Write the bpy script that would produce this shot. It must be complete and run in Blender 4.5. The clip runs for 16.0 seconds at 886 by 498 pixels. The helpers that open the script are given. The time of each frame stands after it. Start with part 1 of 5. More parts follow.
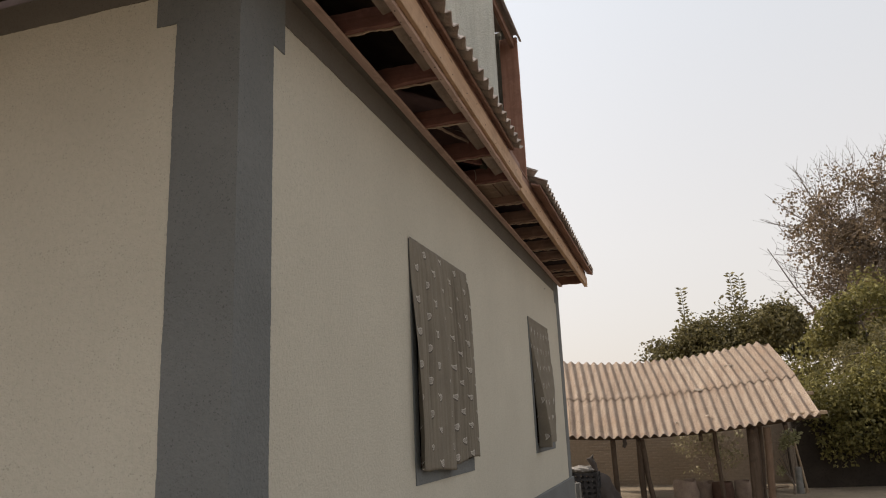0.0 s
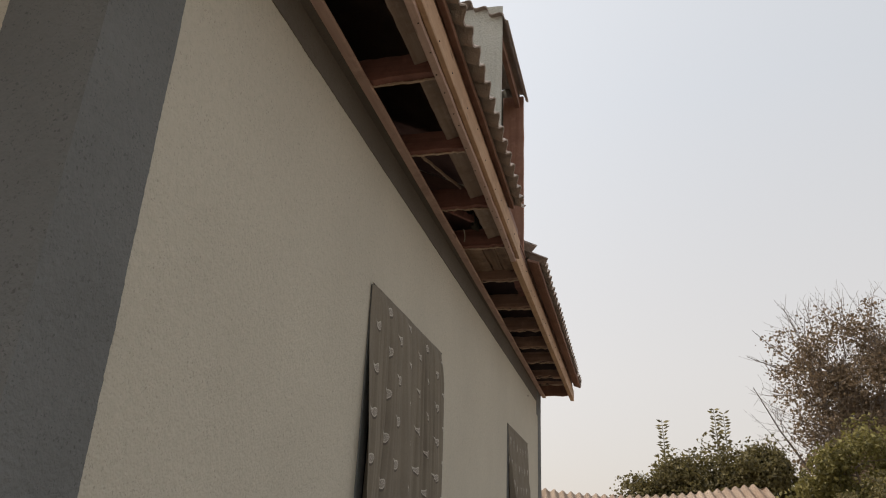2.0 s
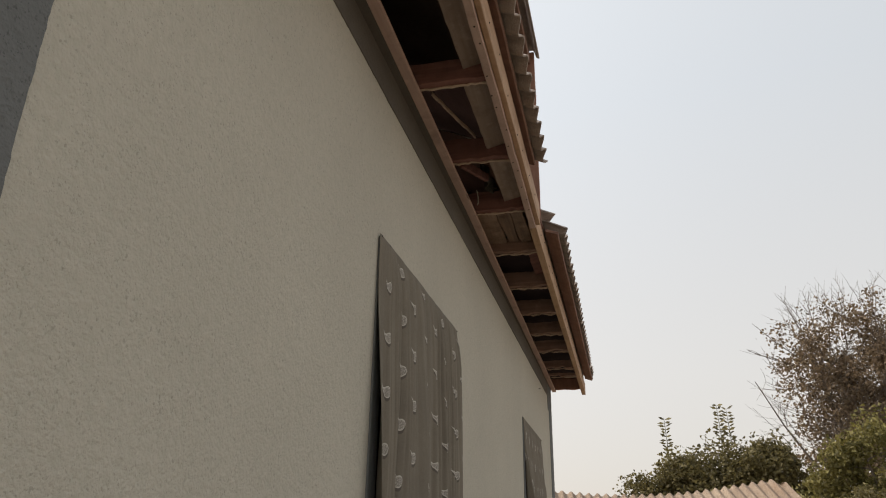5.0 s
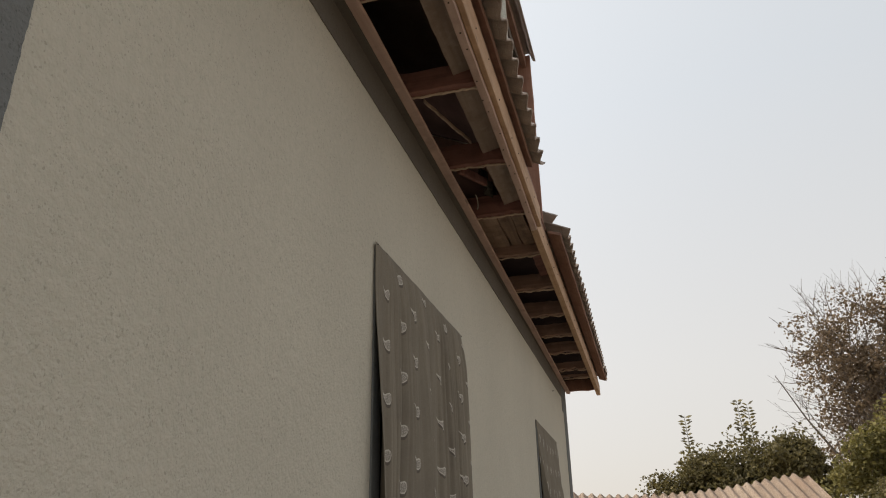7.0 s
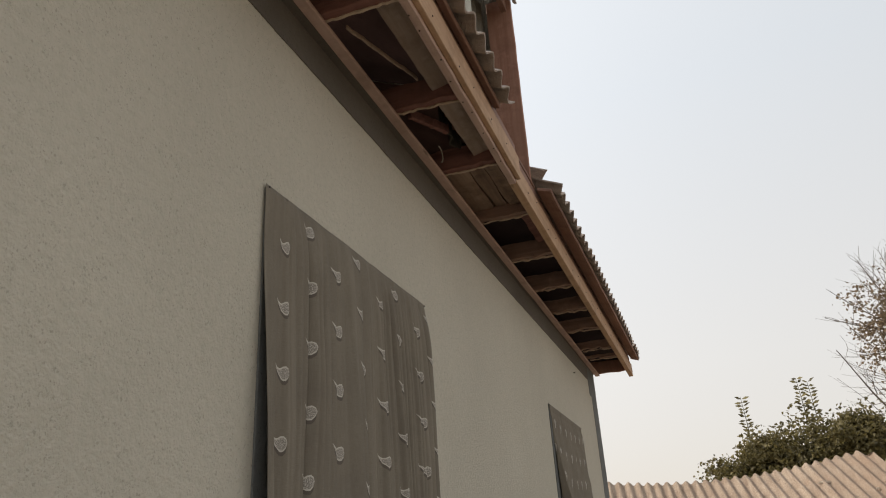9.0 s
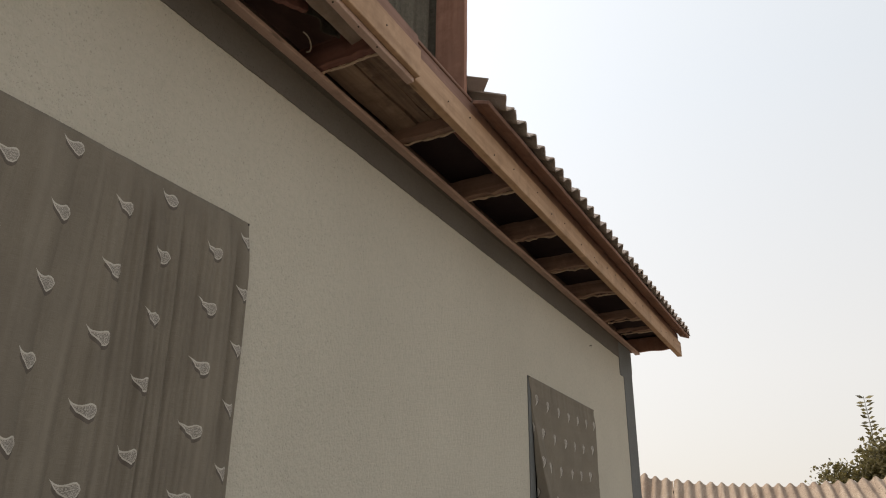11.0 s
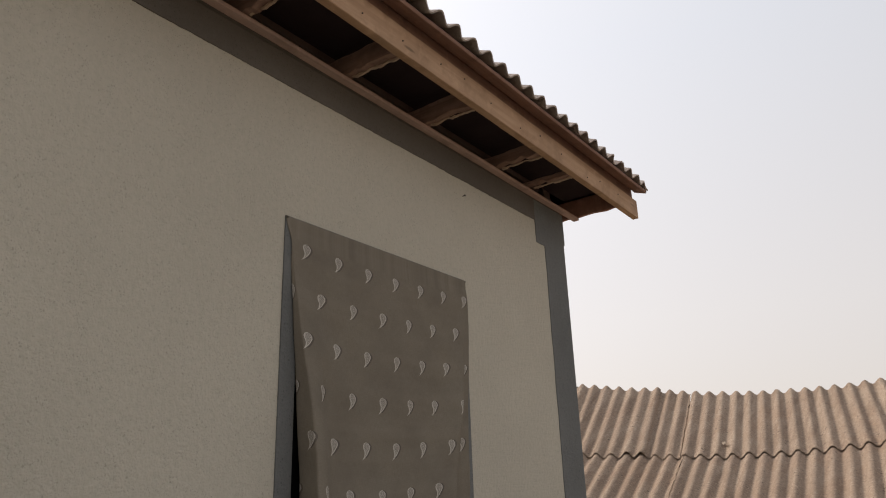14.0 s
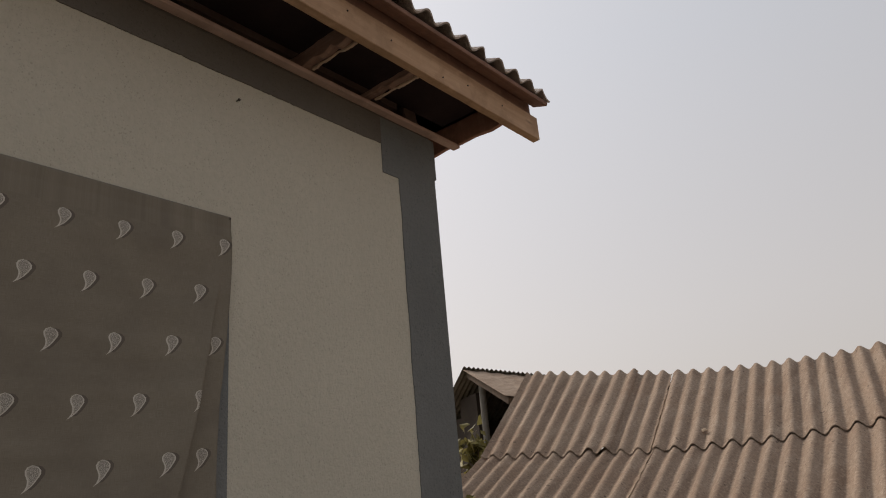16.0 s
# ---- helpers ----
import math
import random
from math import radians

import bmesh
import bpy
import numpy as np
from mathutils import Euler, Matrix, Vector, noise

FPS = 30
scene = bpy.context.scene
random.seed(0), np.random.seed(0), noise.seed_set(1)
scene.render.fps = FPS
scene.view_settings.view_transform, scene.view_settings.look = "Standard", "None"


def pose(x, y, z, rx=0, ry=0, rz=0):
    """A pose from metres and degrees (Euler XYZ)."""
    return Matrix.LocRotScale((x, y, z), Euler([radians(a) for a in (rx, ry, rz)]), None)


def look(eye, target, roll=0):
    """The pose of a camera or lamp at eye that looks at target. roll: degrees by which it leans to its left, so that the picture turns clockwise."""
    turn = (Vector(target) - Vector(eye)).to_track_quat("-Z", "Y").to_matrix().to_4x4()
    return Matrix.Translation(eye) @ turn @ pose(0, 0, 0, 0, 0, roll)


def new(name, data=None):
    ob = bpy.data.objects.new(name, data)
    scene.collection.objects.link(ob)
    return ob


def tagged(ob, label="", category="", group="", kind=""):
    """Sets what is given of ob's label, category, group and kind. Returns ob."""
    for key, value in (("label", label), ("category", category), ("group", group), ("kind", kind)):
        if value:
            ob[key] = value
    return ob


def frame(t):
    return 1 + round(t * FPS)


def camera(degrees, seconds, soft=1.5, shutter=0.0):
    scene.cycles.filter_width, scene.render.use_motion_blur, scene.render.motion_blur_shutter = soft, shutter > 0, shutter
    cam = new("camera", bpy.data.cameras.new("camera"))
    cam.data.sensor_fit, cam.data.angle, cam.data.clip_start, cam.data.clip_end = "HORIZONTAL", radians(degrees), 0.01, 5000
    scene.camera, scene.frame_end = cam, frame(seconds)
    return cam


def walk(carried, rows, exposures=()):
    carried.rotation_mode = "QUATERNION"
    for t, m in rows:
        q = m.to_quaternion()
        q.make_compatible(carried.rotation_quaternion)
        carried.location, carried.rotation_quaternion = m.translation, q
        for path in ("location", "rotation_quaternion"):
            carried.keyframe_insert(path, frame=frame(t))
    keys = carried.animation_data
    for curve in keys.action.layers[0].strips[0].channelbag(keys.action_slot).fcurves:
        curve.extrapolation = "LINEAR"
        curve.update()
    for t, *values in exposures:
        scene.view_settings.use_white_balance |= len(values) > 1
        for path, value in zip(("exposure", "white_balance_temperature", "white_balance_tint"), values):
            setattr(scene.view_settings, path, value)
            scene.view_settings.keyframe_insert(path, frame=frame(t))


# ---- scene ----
cam = camera(62.1, 16.0, 1.1)
EXPOSURE = [(0, 0.1, 6500, 11), (0.5, 0.18, 6500, 11), (1, -0.04, 6500, 11), (1.5, -0.05, 6520, 11), (3.5, 0.02, 6520, 9), (8, 0.02, 6520, 9), (10.5, 0.20, 6520, 9), (11.5, 0.04, 6520, 9.5), (12.5, -0.02, 6570, 11.5), (13.5, -0.12, 6570, 13), (14.5, -0.05, 6570, 13), (15, -0.1, 6570, 13), (15.5, -0.27, 6570, 13), (16, -0.52, 6570, 13)]
PATH = [
    (0, (1.582, -2.435, 1.508), (1.022, -0.572, 1.973), -2.5),
    (0.5, (1.564, -2.181, 1.501), (0.958, -0.354, 2.045), -0.8),
    (1, (1.433, -1.831, 1.492), (0.896, 0.016, 2.041), 0.3),
    (1.5, (1.323, -1.559, 1.484), (0.86, 0.294, 2.077), -0.1),
    (2, (1.227, -1.22, 1.511), (0.75, 0.567, 2.271), 2.6),
    (2.5, (1.102, -0.963, 1.492), (0.609, 0.83, 2.228), 3.7),
    (3, (0.934, -0.694, 1.526), (0.526, 1.077, 2.36), 2.5),
    (3.5, (0.891, -0.579, 1.525), (0.454, 1.178, 2.374), 2.7),
    (4, (0.915, -0.571, 1.518), (0.485, 1.175, 2.394), 2.6),
    (4.5, (0.909, -0.557, 1.521), (0.451, 1.23, 2.294), 1.7),
    (5, (0.91, -0.545, 1.529), (0.464, 1.244, 2.305), 0.9),
    (5.2, (0.925, -0.563, 1.522), (0.491, 1.222, 2.313), 0.4),
    (7.3, (1.011, -0.531, 1.515), (0.52, 1.238, 2.307), -1.5),
    (7.5, (1.038, -0.522, 1.515), (0.494, 1.236, 2.298), -0.2),
    (8, (1.105, -0.431, 1.509), (0.649, 1.383, 2.218), -1.6),
    (8.2, (1.095, -0.308, 1.515), (0.65, 1.5, 2.245), -3.2),
    (10.3, (1.739, 1.007, 1.543), (0.93, 2.642, 2.362), -0.1),
    (10.5, (1.793, 1.151, 1.539), (0.991, 2.8, 2.339), -1.1),
    (11, (1.934, 1.535, 1.558), (1.028, 3.141, 2.332), 1.1),
    (11.5, (2.024, 1.887, 1.541), (1.074, 3.474, 2.3), 0.1),
    (12, (2.066, 2.261, 1.519), (1.261, 3.931, 2.269), -4.4),
    (12.5, (2.29, 2.644, 1.461), (1.287, 4.225, 2.165), -2.2),
    (13, (2.338, 3.117, 1.467), (1.273, 4.667, 2.146), -1.3),
    (13.5, (2.371, 3.585, 1.519), (1.307, 5.165, 2.13), -4.3),
    (14, (2.388, 4.112, 1.465), (1.27, 5.634, 2.125), -1.9),
    (14.5, (2.389, 4.57, 1.518), (1.207, 6.016, 2.233), -2.0),
    (15, (2.411, 5.055, 1.499), (1.179, 6.469, 2.194), -1.8),
    (15.5, (2.407, 5.488, 1.512), (1.192, 6.929, 2.182), -3.4),
    (16, (2.383, 5.942, 1.521), (1.209, 7.414, 2.196), -5.2),
]
walk(cam, [(t, look(eye, target, roll)) for t, eye, target, roll in PATH], EXPOSURE)

# ---- light ----
world = bpy.data.worlds.new("sky")
scene.world = world
world.use_nodes = True
wt = world.node_tree
wt.nodes.clear()
w_out = wt.nodes.new("ShaderNodeOutputWorld")
w_bg = wt.nodes.new("ShaderNodeBackground")
w_sky = wt.nodes.new("ShaderNodeTexSky")
w_sky.sky_type = "NISHITA"
w_sky.sun_disc = False
w_sky.sun_elevation = radians(41)
w_sky.sun_rotation = radians(-80)
w_sky.air_density, w_sky.dust_density, w_sky.ozone_density = 1.0, 4.0, 1.0
w_mix = wt.nodes.new("ShaderNodeMix")
w_mix.data_type = "RGBA"
w_mix.inputs[0].default_value = 0.72
# thick haze: pale warm at the skyline, cooler overhead
w_co = wt.nodes.new("ShaderNodeTexCoord")
w_sep = wt.nodes.new("ShaderNodeSeparateXYZ")
w_ramp = wt.nodes.new("ShaderNodeValToRGB")
wt.links.new(w_co.outputs["Generated"], w_sep.inputs[0])
wt.links.new(w_sep.outputs["Z"], w_ramp.inputs[0])
re_ = w_ramp.color_ramp.elements
re_[0].position, re_[0].color = 0.0, (9.4, 8.55, 7.7, 1)
re_[1].position, re_[1].color = 0.55, (8.55, 8.75, 8.9, 1)
mid_ = re_.new(0.22)
mid_.color = (9.5, 9.05, 8.5, 1)
wt.links.new(w_sky.outputs[0], w_mix.inputs[6])
wt.links.new(w_ramp.outputs[0], w_mix.inputs[7])
# the haze is brighter towards the sun
w_dot = wt.nodes.new("ShaderNodeVectorMath")
w_dot.operation = "DOT_PRODUCT"
wt.links.new(w_co.outputs["Generated"], w_dot.inputs[0])
w_dot.inputs[1].default_value = (-0.740, 0.132, 0.659)
w_max = wt.nodes.new("ShaderNodeMath")
w_max.operation = "MAXIMUM"
wt.links.new(w_dot.outputs["Value"], w_max.inputs[0])
w_max.inputs[1].default_value = 0.0
w_pow = wt.nodes.new("ShaderNodeMath")
w_pow.operation = "POWER"
wt.links.new(w_max.outputs[0], w_pow.inputs[0])
w_pow.inputs[1].default_value = 2.0
w_gain = wt.nodes.new("ShaderNodeMath")
w_gain.operation = "MULTIPLY_ADD"
wt.links.new(w_pow.outputs[0], w_gain.inputs[0])
w_gain.inputs[1].default_value, w_gain.inputs[2].default_value = 0.52, 1.0
w_glow = wt.nodes.new("ShaderNodeVectorMath")
w_glow.operation = "SCALE"
wt.links.new(w_mix.outputs[2], w_glow.inputs[0])
wt.links.new(w_gain.outputs[0], w_glow.inputs["Scale"])
wt.links.new(w_glow.outputs[0], w_bg.inputs[0])
w_bg.inputs[1].default_value = 0.1
wt.links.new(w_bg.outputs[0], w_out.inputs[0])

sun_data = bpy.data.lights.new("sun", "SUN")
sun_data.energy, sun_data.angle, sun_data.color = 3.3, radians(2.5), (1.0, 0.90, 0.77)
sun = new("sun", sun_data)
sun.matrix_basis = look((-7.3, 1.3, 6.5), (0, 0, 0))

# ---- materials ----


class Mat:
    """A node material with a few short-cuts."""

    def __init__(self, name, rough=0.8, metal=0.0, spec=0.3):
        self.m = bpy.data.materials.new(name)
        self.m.use_nodes = True
        self.t = self.m.node_tree
        self.b = self.t.nodes["Principled BSDF"]
        self.b.inputs["Roughness"].default_value = rough
        self.b.inputs["Metallic"].default_value = metal
        self.b.inputs["Specular IOR Level"].default_value = spec
        self.co = self.t.nodes.new("ShaderNodeTexCoord")

    def node(self, kind, **values):
        n = self.t.nodes.new(kind)
        for k, v in values.items():
            n.inputs[k].default_value = v
        return n

    def link(self, a, b):
        self.t.links.new(a, b)

    def mapped(self, scale=(1, 1, 1), what="Object", rot=(0, 0, 0)):
        n = self.t.nodes.new("ShaderNodeMapping")
        n.inputs["Scale"].default_value = scale
        n.inputs["Rotation"].default_value = rot
        self.link(self.co.outputs[what], n.inputs[0])
        return n.outputs[0]

    def noise(self, scale, detail=4, vec=None, rough=0.55):
        n = self.node("ShaderNodeTexNoise", Scale=scale, Detail=detail, Roughness=rough)
        self.link(vec or self.mapped(), n.inputs["Vector"])
        return n.outputs["Fac"]

    def ramp(self, fac, *stops):
        n = self.t.nodes.new("ShaderNodeValToRGB")
        e = n.color_ramp.elements
        while len(e) < len(stops):
            e.new(0.5)
        for s, (p, c) in zip(e, stops):
            s.position = p
            s.color = (*c, 1) if len(c) == 3 else c
        self.link(fac, n.inputs[0])
        return n.outputs[0]

    def math(self, op, a, b=None, c=None):
        n = self.t.nodes.new("ShaderNodeMath")
        n.operation = op
        for i, v in enumerate((a, b, c)):
            if v is None:
                continue
            if isinstance(v, (int, float)):
                n.inputs[i].default_value = v
            else:
                self.link(v, n.inputs[i])
        return n.outputs[0]

    def mix(self, fac, a, b, blend="MIX"):
        n = self.t.nodes.new("ShaderNodeMix")
        n.data_type, n.blend_type = "RGBA", blend
        for i, v in ((0, fac), (6, a), (7, b)):
            if isinstance(v, (int, float)):
                n.inputs[i].default_value = v
            elif isinstance(v, tuple):
                n.inputs[i].default_value = (*v, 1) if len(v) == 3 else v
            else:
                self.link(v, n.inputs[i])
        return n.outputs[2]

    def random(self):
        return self.t.nodes.new("ShaderNodeObjectInfo").outputs["Random"]

    def colour(self, c):
        if isinstance(c, tuple):
            self.b.inputs["Base Color"].default_value = (*c, 1)
        else:
            self.link(c, self.b.inputs["Base Color"])
        return self

    def bump(self, h, strength=0.5, dist=0.01):
        n = self.node("ShaderNodeBump", Strength=strength, Distance=dist)
        self.link(h, n.inputs["Height"])
        if self.b.inputs["Normal"].is_linked:
            self.link(self.b.inputs["Normal"].links[0].from_socket, n.inputs["Normal"])
        self.link(n.outputs[0], self.b.inputs["Normal"])
        return self


def plaster(name, base, dark, pit, relief=0.3, patchy=1.0):
    """Roughcast: a nearly flat coat, mottled at a thumb's width, with crisp open pits that come in patches."""
    m = Mat(name, 0.9, 0, 0.15)
    big = m.noise(1.3, 5)
    mid = m.noise(6.0, 4)
    mottle = m.noise(38, 3)
    fine = m.noise(120, 3)
    lump = m.noise(60, 4)
    c = m.mix(m.ramp(big, (0.3, (0, 0, 0)), (0.75, (1, 1, 1))), dark, base)
    c = m.mix(m.ramp(mid, (0.55, (0, 0, 0)), (0.78, (0.4,) * 3)), c, dark)
    c = m.mix(m.ramp(mottle, (0.36, (0.34 * patchy,) * 3), (0.52, (0, 0, 0))), c, tuple(k * f for k, f in zip(dark, (0.90, 0.93, 0.90))))
    c = m.mix(m.ramp(mottle, (0.55, (0, 0, 0)), (0.72, (0.30 * patchy,) * 3)), c, tuple(k * f for k, f in zip(base, (1.05, 1.02, 1.03))))
    # fine hollows are darkened in colour, as relief alone shows little shade
    c = m.mix(m.ramp(fine, (0.34, (0.22 * patchy,) * 3), (0.55, (0, 0, 0))), c, dark)
    warp = m.t.nodes.new("ShaderNodeVectorMath")
    warp.operation = "MULTIPLY_ADD"
    wn = m.node("ShaderNodeTexNoise", Scale=110.0, Detail=2.0)
    m.link(m.mapped(), wn.inputs["Vector"])
    m.link(wn.outputs["Color"], warp.inputs[0])
    warp.inputs[1].default_value = (0.016, 0.016, 0.016)
    m.link(m.mapped((1, 1.25, 1)), warp.inputs[2])

    def pits(scale, gate_scale, low, high, near, far):
        v = m.node("ShaderNodeTexVoronoi", Scale=scale, Randomness=1.0)
        m.link(warp.outputs[0], v.inputs["Vector"])
        gate = m.ramp(m.noise(gate_scale, 4), (low, (0, 0, 0)), (high, (1, 1, 1)))
        return m.mix(gate, (0, 0, 0), m.ramp(v.outputs["Distance"], (near, (1, 1, 1)), (far, (0, 0, 0))))

    holes = m.math("MAXIMUM", pits(52.0, 9.0, 0.42, 0.55, 0.15, 0.24), pits(105.0, 14.0, 0.40, 0.55, 0.15, 0.27))
    # the pits' own shade is painted into them as a darker colour
    c = m.mix(m.math("MULTIPLY", holes, pit * 0.62), c, tuple(k * 0.42 for k in base))
    m.colour(c)
    m.bump(holes, -1.0, 0.006)
    m.bump(m.math("ADD", lump, m.math("ADD", mottle, m.math("MULTIPLY", fine, 0.5))), relief, 0.009)
    return m.m


def wood(name, base, dark, along="Y", scale=1.0, knots=True, rough=0.75):
    m = Mat(name, rough, 0, 0.2)
    stretch = {"X": (1.2, 26, 26), "Y": (26, 1.2, 26), "Z": (26, 26, 1.2)}[along]
    r = m.random()
    shift = m.t.nodes.new("ShaderNodeVectorMath")
    shift.operation = "ADD"
    comb = m.t.nodes.new("ShaderNodeCombineXYZ")
    for k, f in zip("XYZ", (7.3, 13.1, 3.7)):
        m.link(m.math("MULTIPLY", r, f), comb.inputs[k])
    m.link(m.mapped(stretch), shift.inputs[0])
    m.link(comb.outputs[0], shift.inputs[1])
    vec = shift.outputs[0]
    grain = m.noise(1.0 * scale, 6, vec, 0.65)
    patch = m.noise(2.2, 4)
    c = m.mix(m.ramp(grain, (0.30, (0, 0, 0)), (0.62, (1, 1, 1))), dark, base)
    c = m.mix(m.ramp(patch, (0.45, (0, 0, 0)), (0.75, (0.55,) * 3)), c, tuple(k * 0.62 for k in base))
    c = m.mix(m.math("MULTIPLY", r, 0.35), c, dark)
    soil = m.noise(7.0, 6, rough=0.7)
    c = m.mix(m.ramp(soil, (0.50, (0, 0, 0)), (0.66, (0.45,) * 3)), c, tuple(k * 0.7 for k in dark))
    c = m.mix(m.ramp(m.noise(16, 4), (0.56, (0, 0, 0)), (0.72, (0.35,) * 3)), c, tuple(min(0.8, k * 1.2) for k in base))
    if knots:
        v = m.node("ShaderNodeTexVoronoi", Scale=1.0)
        m.link(m.mapped({"X": (2.0, 9, 9), "Y": (9, 2.0, 9), "Z": (9, 9, 2.0)}[along]), v.inputs["Vector"])
        c = m.mix(m.ramp(v.outputs["Distance"], (0.05, (0.8,) * 3), (0.11, (0, 0, 0))), c, tuple(k * 0.35 for k in base))
    m.colour(c)
    m.bump(grain, 0.35, 0.004)
    return m.m


def slate(name, base, dirt, crest, axis, lichen=0.45, stain=0.25):
    """Weathered fibre-cement: streaks down the flutes, pale crests, specks of lichen."""
    m = Mat(name, 0.92, 0, 0.15)
    vec = m.mapped({"X": (1.0, 14, 1.0), "Y": (14, 1.0, 1.0), "Z": (14, 14, 1.0)}[axis])
    streak = m.noise(1.0, 5, vec, 0.6)
    blot = m.noise(3.0, 6)
    speck = m.noise(55, 3)
    c = m.mix(m.ramp(streak, (0.34, (0, 0, 0)), (0.66, (1, 1, 1))), dirt, base)
    c = m.mix(m.ramp(blot, (0.50, (0, 0, 0)), (0.75, (0.45,) * 3)), c, crest)
    c = m.mix(m.ramp(m.noise(1.4, 6, rough=0.7), (0.50, (0, 0, 0)), (0.70, (stain,) * 3)), c, tuple(k * f for k, f in zip(dirt, (1.15, 0.95, 0.80))))
    c = m.mix(m.ramp(speck, (0.60, (0, 0, 0)), (0.72, (lichen,) * 3)), c, tuple(k * 0.5 for k in dirt))
    grit = m.noise(170, 3)
    c = m.mix(m.ramp(grit, (0.35, (0.60,) * 3), (0.55, (0, 0, 0))), c, dirt)
    grain = m.noise(44, 4, rough=0.65)
    c = m.mix(m.ramp(grain, (0.36, (0.62 * lichen,) * 3), (0.50, (0, 0, 0))), c, tuple(k * 0.75 for k in dirt))
    c = m.mix(m.ramp(grain, (0.55, (0, 0, 0)), (0.70, (0.7 * lichen,) * 3)), c, crest)
    spot = m.noise(20, 2)
    c = m.mix(m.ramp(spot, (0.68, (0, 0, 0)), (0.73, (lichen,) * 3)), c, tuple(k * 0.35 for k in dirt))
    c = m.mix(m.ramp(grit, (0.58, (0, 0, 0)), (0.75, (0.35,) * 3)), c, crest)
    c = m.mix(m.math("MULTIPLY", m.random(), 0.30), c, dirt)
    m.colour(c)
    m.bump(m.math("ADD", m.math("ADD", speck, grain), grit), 0.8, 0.010)
    return m.m


def cloth(name, streak_amount):
    """Grey-brown cotton with a staggered print of pale drop shapes; the print follows the uv in metres."""
    m = Mat(name, 0.95, 0, 0.08)
    sep = m.t.nodes.new("ShaderNodeSeparateXYZ")
    m.link(m.co.outputs["UV"], sep.inputs[0])
    u, v = sep.outputs[0], sep.outputs[1]
    row = m.math("FLOOR", m.math("DIVIDE", v, 0.208))
    odd = m.math("MULTIPLY", m.math("MODULO", m.math("ABSOLUTE", row), 2.0), 0.104)
    lu = m.math("SUBTRACT", m.math("MODULO", m.math("ADD", m.math("ADD", u, odd), 20.8), 0.208), 0.104)
    lv = m.math("SUBTRACT", m.math("MODULO", m.math("ADD", v, 20.8), 0.208), 0.104)
    # height along the drop, 0 at the tip and 1 at the round end
    s = m.math("DIVIDE", m.math("ADD", lv, 0.040), 0.080)
    low = m.math("MINIMUM", m.math("MAXIMUM", s, 0.0), 1.0)
    rest = m.math("SUBTRACT", 1.0, low)
    bend = m.math("ADD", m.math("MULTIPLY", m.math("POWER", rest, 4.0), -0.024), m.math("MULTIPLY", m.math("MULTIPLY", low, rest), 0.024))
    half = m.ramp(s, (0.0, (0, 0, 0)), (0.22, (0.25,) * 3), (0.45, (0.52,) * 3), (0.66, (0.88,) * 3), (0.80, (0.92,) * 3), (0.93, (0.62,) * 3), (1.0, (0, 0, 0)))
    half = m.math("MULTIPLY", half, 0.0248)
    off = m.math("ABSOLUTE", m.math("SUBTRACT", lu, bend))
    inside = m.math("SUBTRACT", half, off)
    mask = m.math("MULTIPLY", m.math("GREATER_THAN", inside, 0.0), m.math("LESS_THAN", m.math("ABSOLUTE", m.math("SUBTRACT", s, 0.5)), 0.5))
    rim = m.math("LESS_THAN", inside, 0.0045)
    lace = m.ramp(m.noise(330, 2, m.mapped(what="UV")), (0.46, (0.0,) * 3), (0.60, (0.6,) * 3))
    ink = m.math("MULTIPLY", mask, m.math("MAXIMUM", m.math("MULTIPLY", rim, 0.85), m.math("ADD", lace, 0.20)))
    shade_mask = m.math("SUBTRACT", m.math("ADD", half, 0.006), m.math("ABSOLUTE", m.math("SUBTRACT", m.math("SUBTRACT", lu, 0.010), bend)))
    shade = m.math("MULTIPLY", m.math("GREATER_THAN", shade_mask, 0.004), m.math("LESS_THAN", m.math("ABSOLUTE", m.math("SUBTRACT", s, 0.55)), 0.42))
    wu = m.noise(1.0, 3, m.mapped((900, 30, 1), "UV"))
    wv = m.noise(1.0, 3, m.mapped((30, 900, 1), "UV"))
    weave = m.math("ADD", wu, wv)
    base = m.mix(m.ramp(m.math("MULTIPLY", weave, 0.5), (0.36, (0, 0, 0)), (0.64, (1, 1, 1))), (0.172, 0.152, 0.121), (0.245, 0.217, 0.174))
    base = m.mix(m.ramp(m.noise(4.0, 4, m.mapped(what="UV")), (0.4, (0, 0, 0)), (0.7, (0.45,) * 3)), base, (0.140, 0.122, 0.102))
    # pale and dark streaks along the drop imitate the folds' light and shade
    fold_streak = m.noise(1.0, 2, m.mapped((0.8, 11, 1), "UV"), 0.5)
    base = m.mix(m.ramp(fold_streak, (0.34, (0.16 * streak_amount,) * 3), (0.50, (0, 0, 0))), base, (0.128, 0.112, 0.092))
    base = m.mix(m.ramp(fold_streak, (0.50, (0, 0, 0)), (0.70, (0.42 * streak_amount,) * 3)), base, (0.265, 0.236, 0.192))
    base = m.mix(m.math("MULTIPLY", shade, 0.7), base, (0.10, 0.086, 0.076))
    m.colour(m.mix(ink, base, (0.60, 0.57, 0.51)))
    m.bump(weave, 0.25, 0.001)
    m.bump(fold_streak, 0.7 * streak_amount, 0.02)
    return m.m


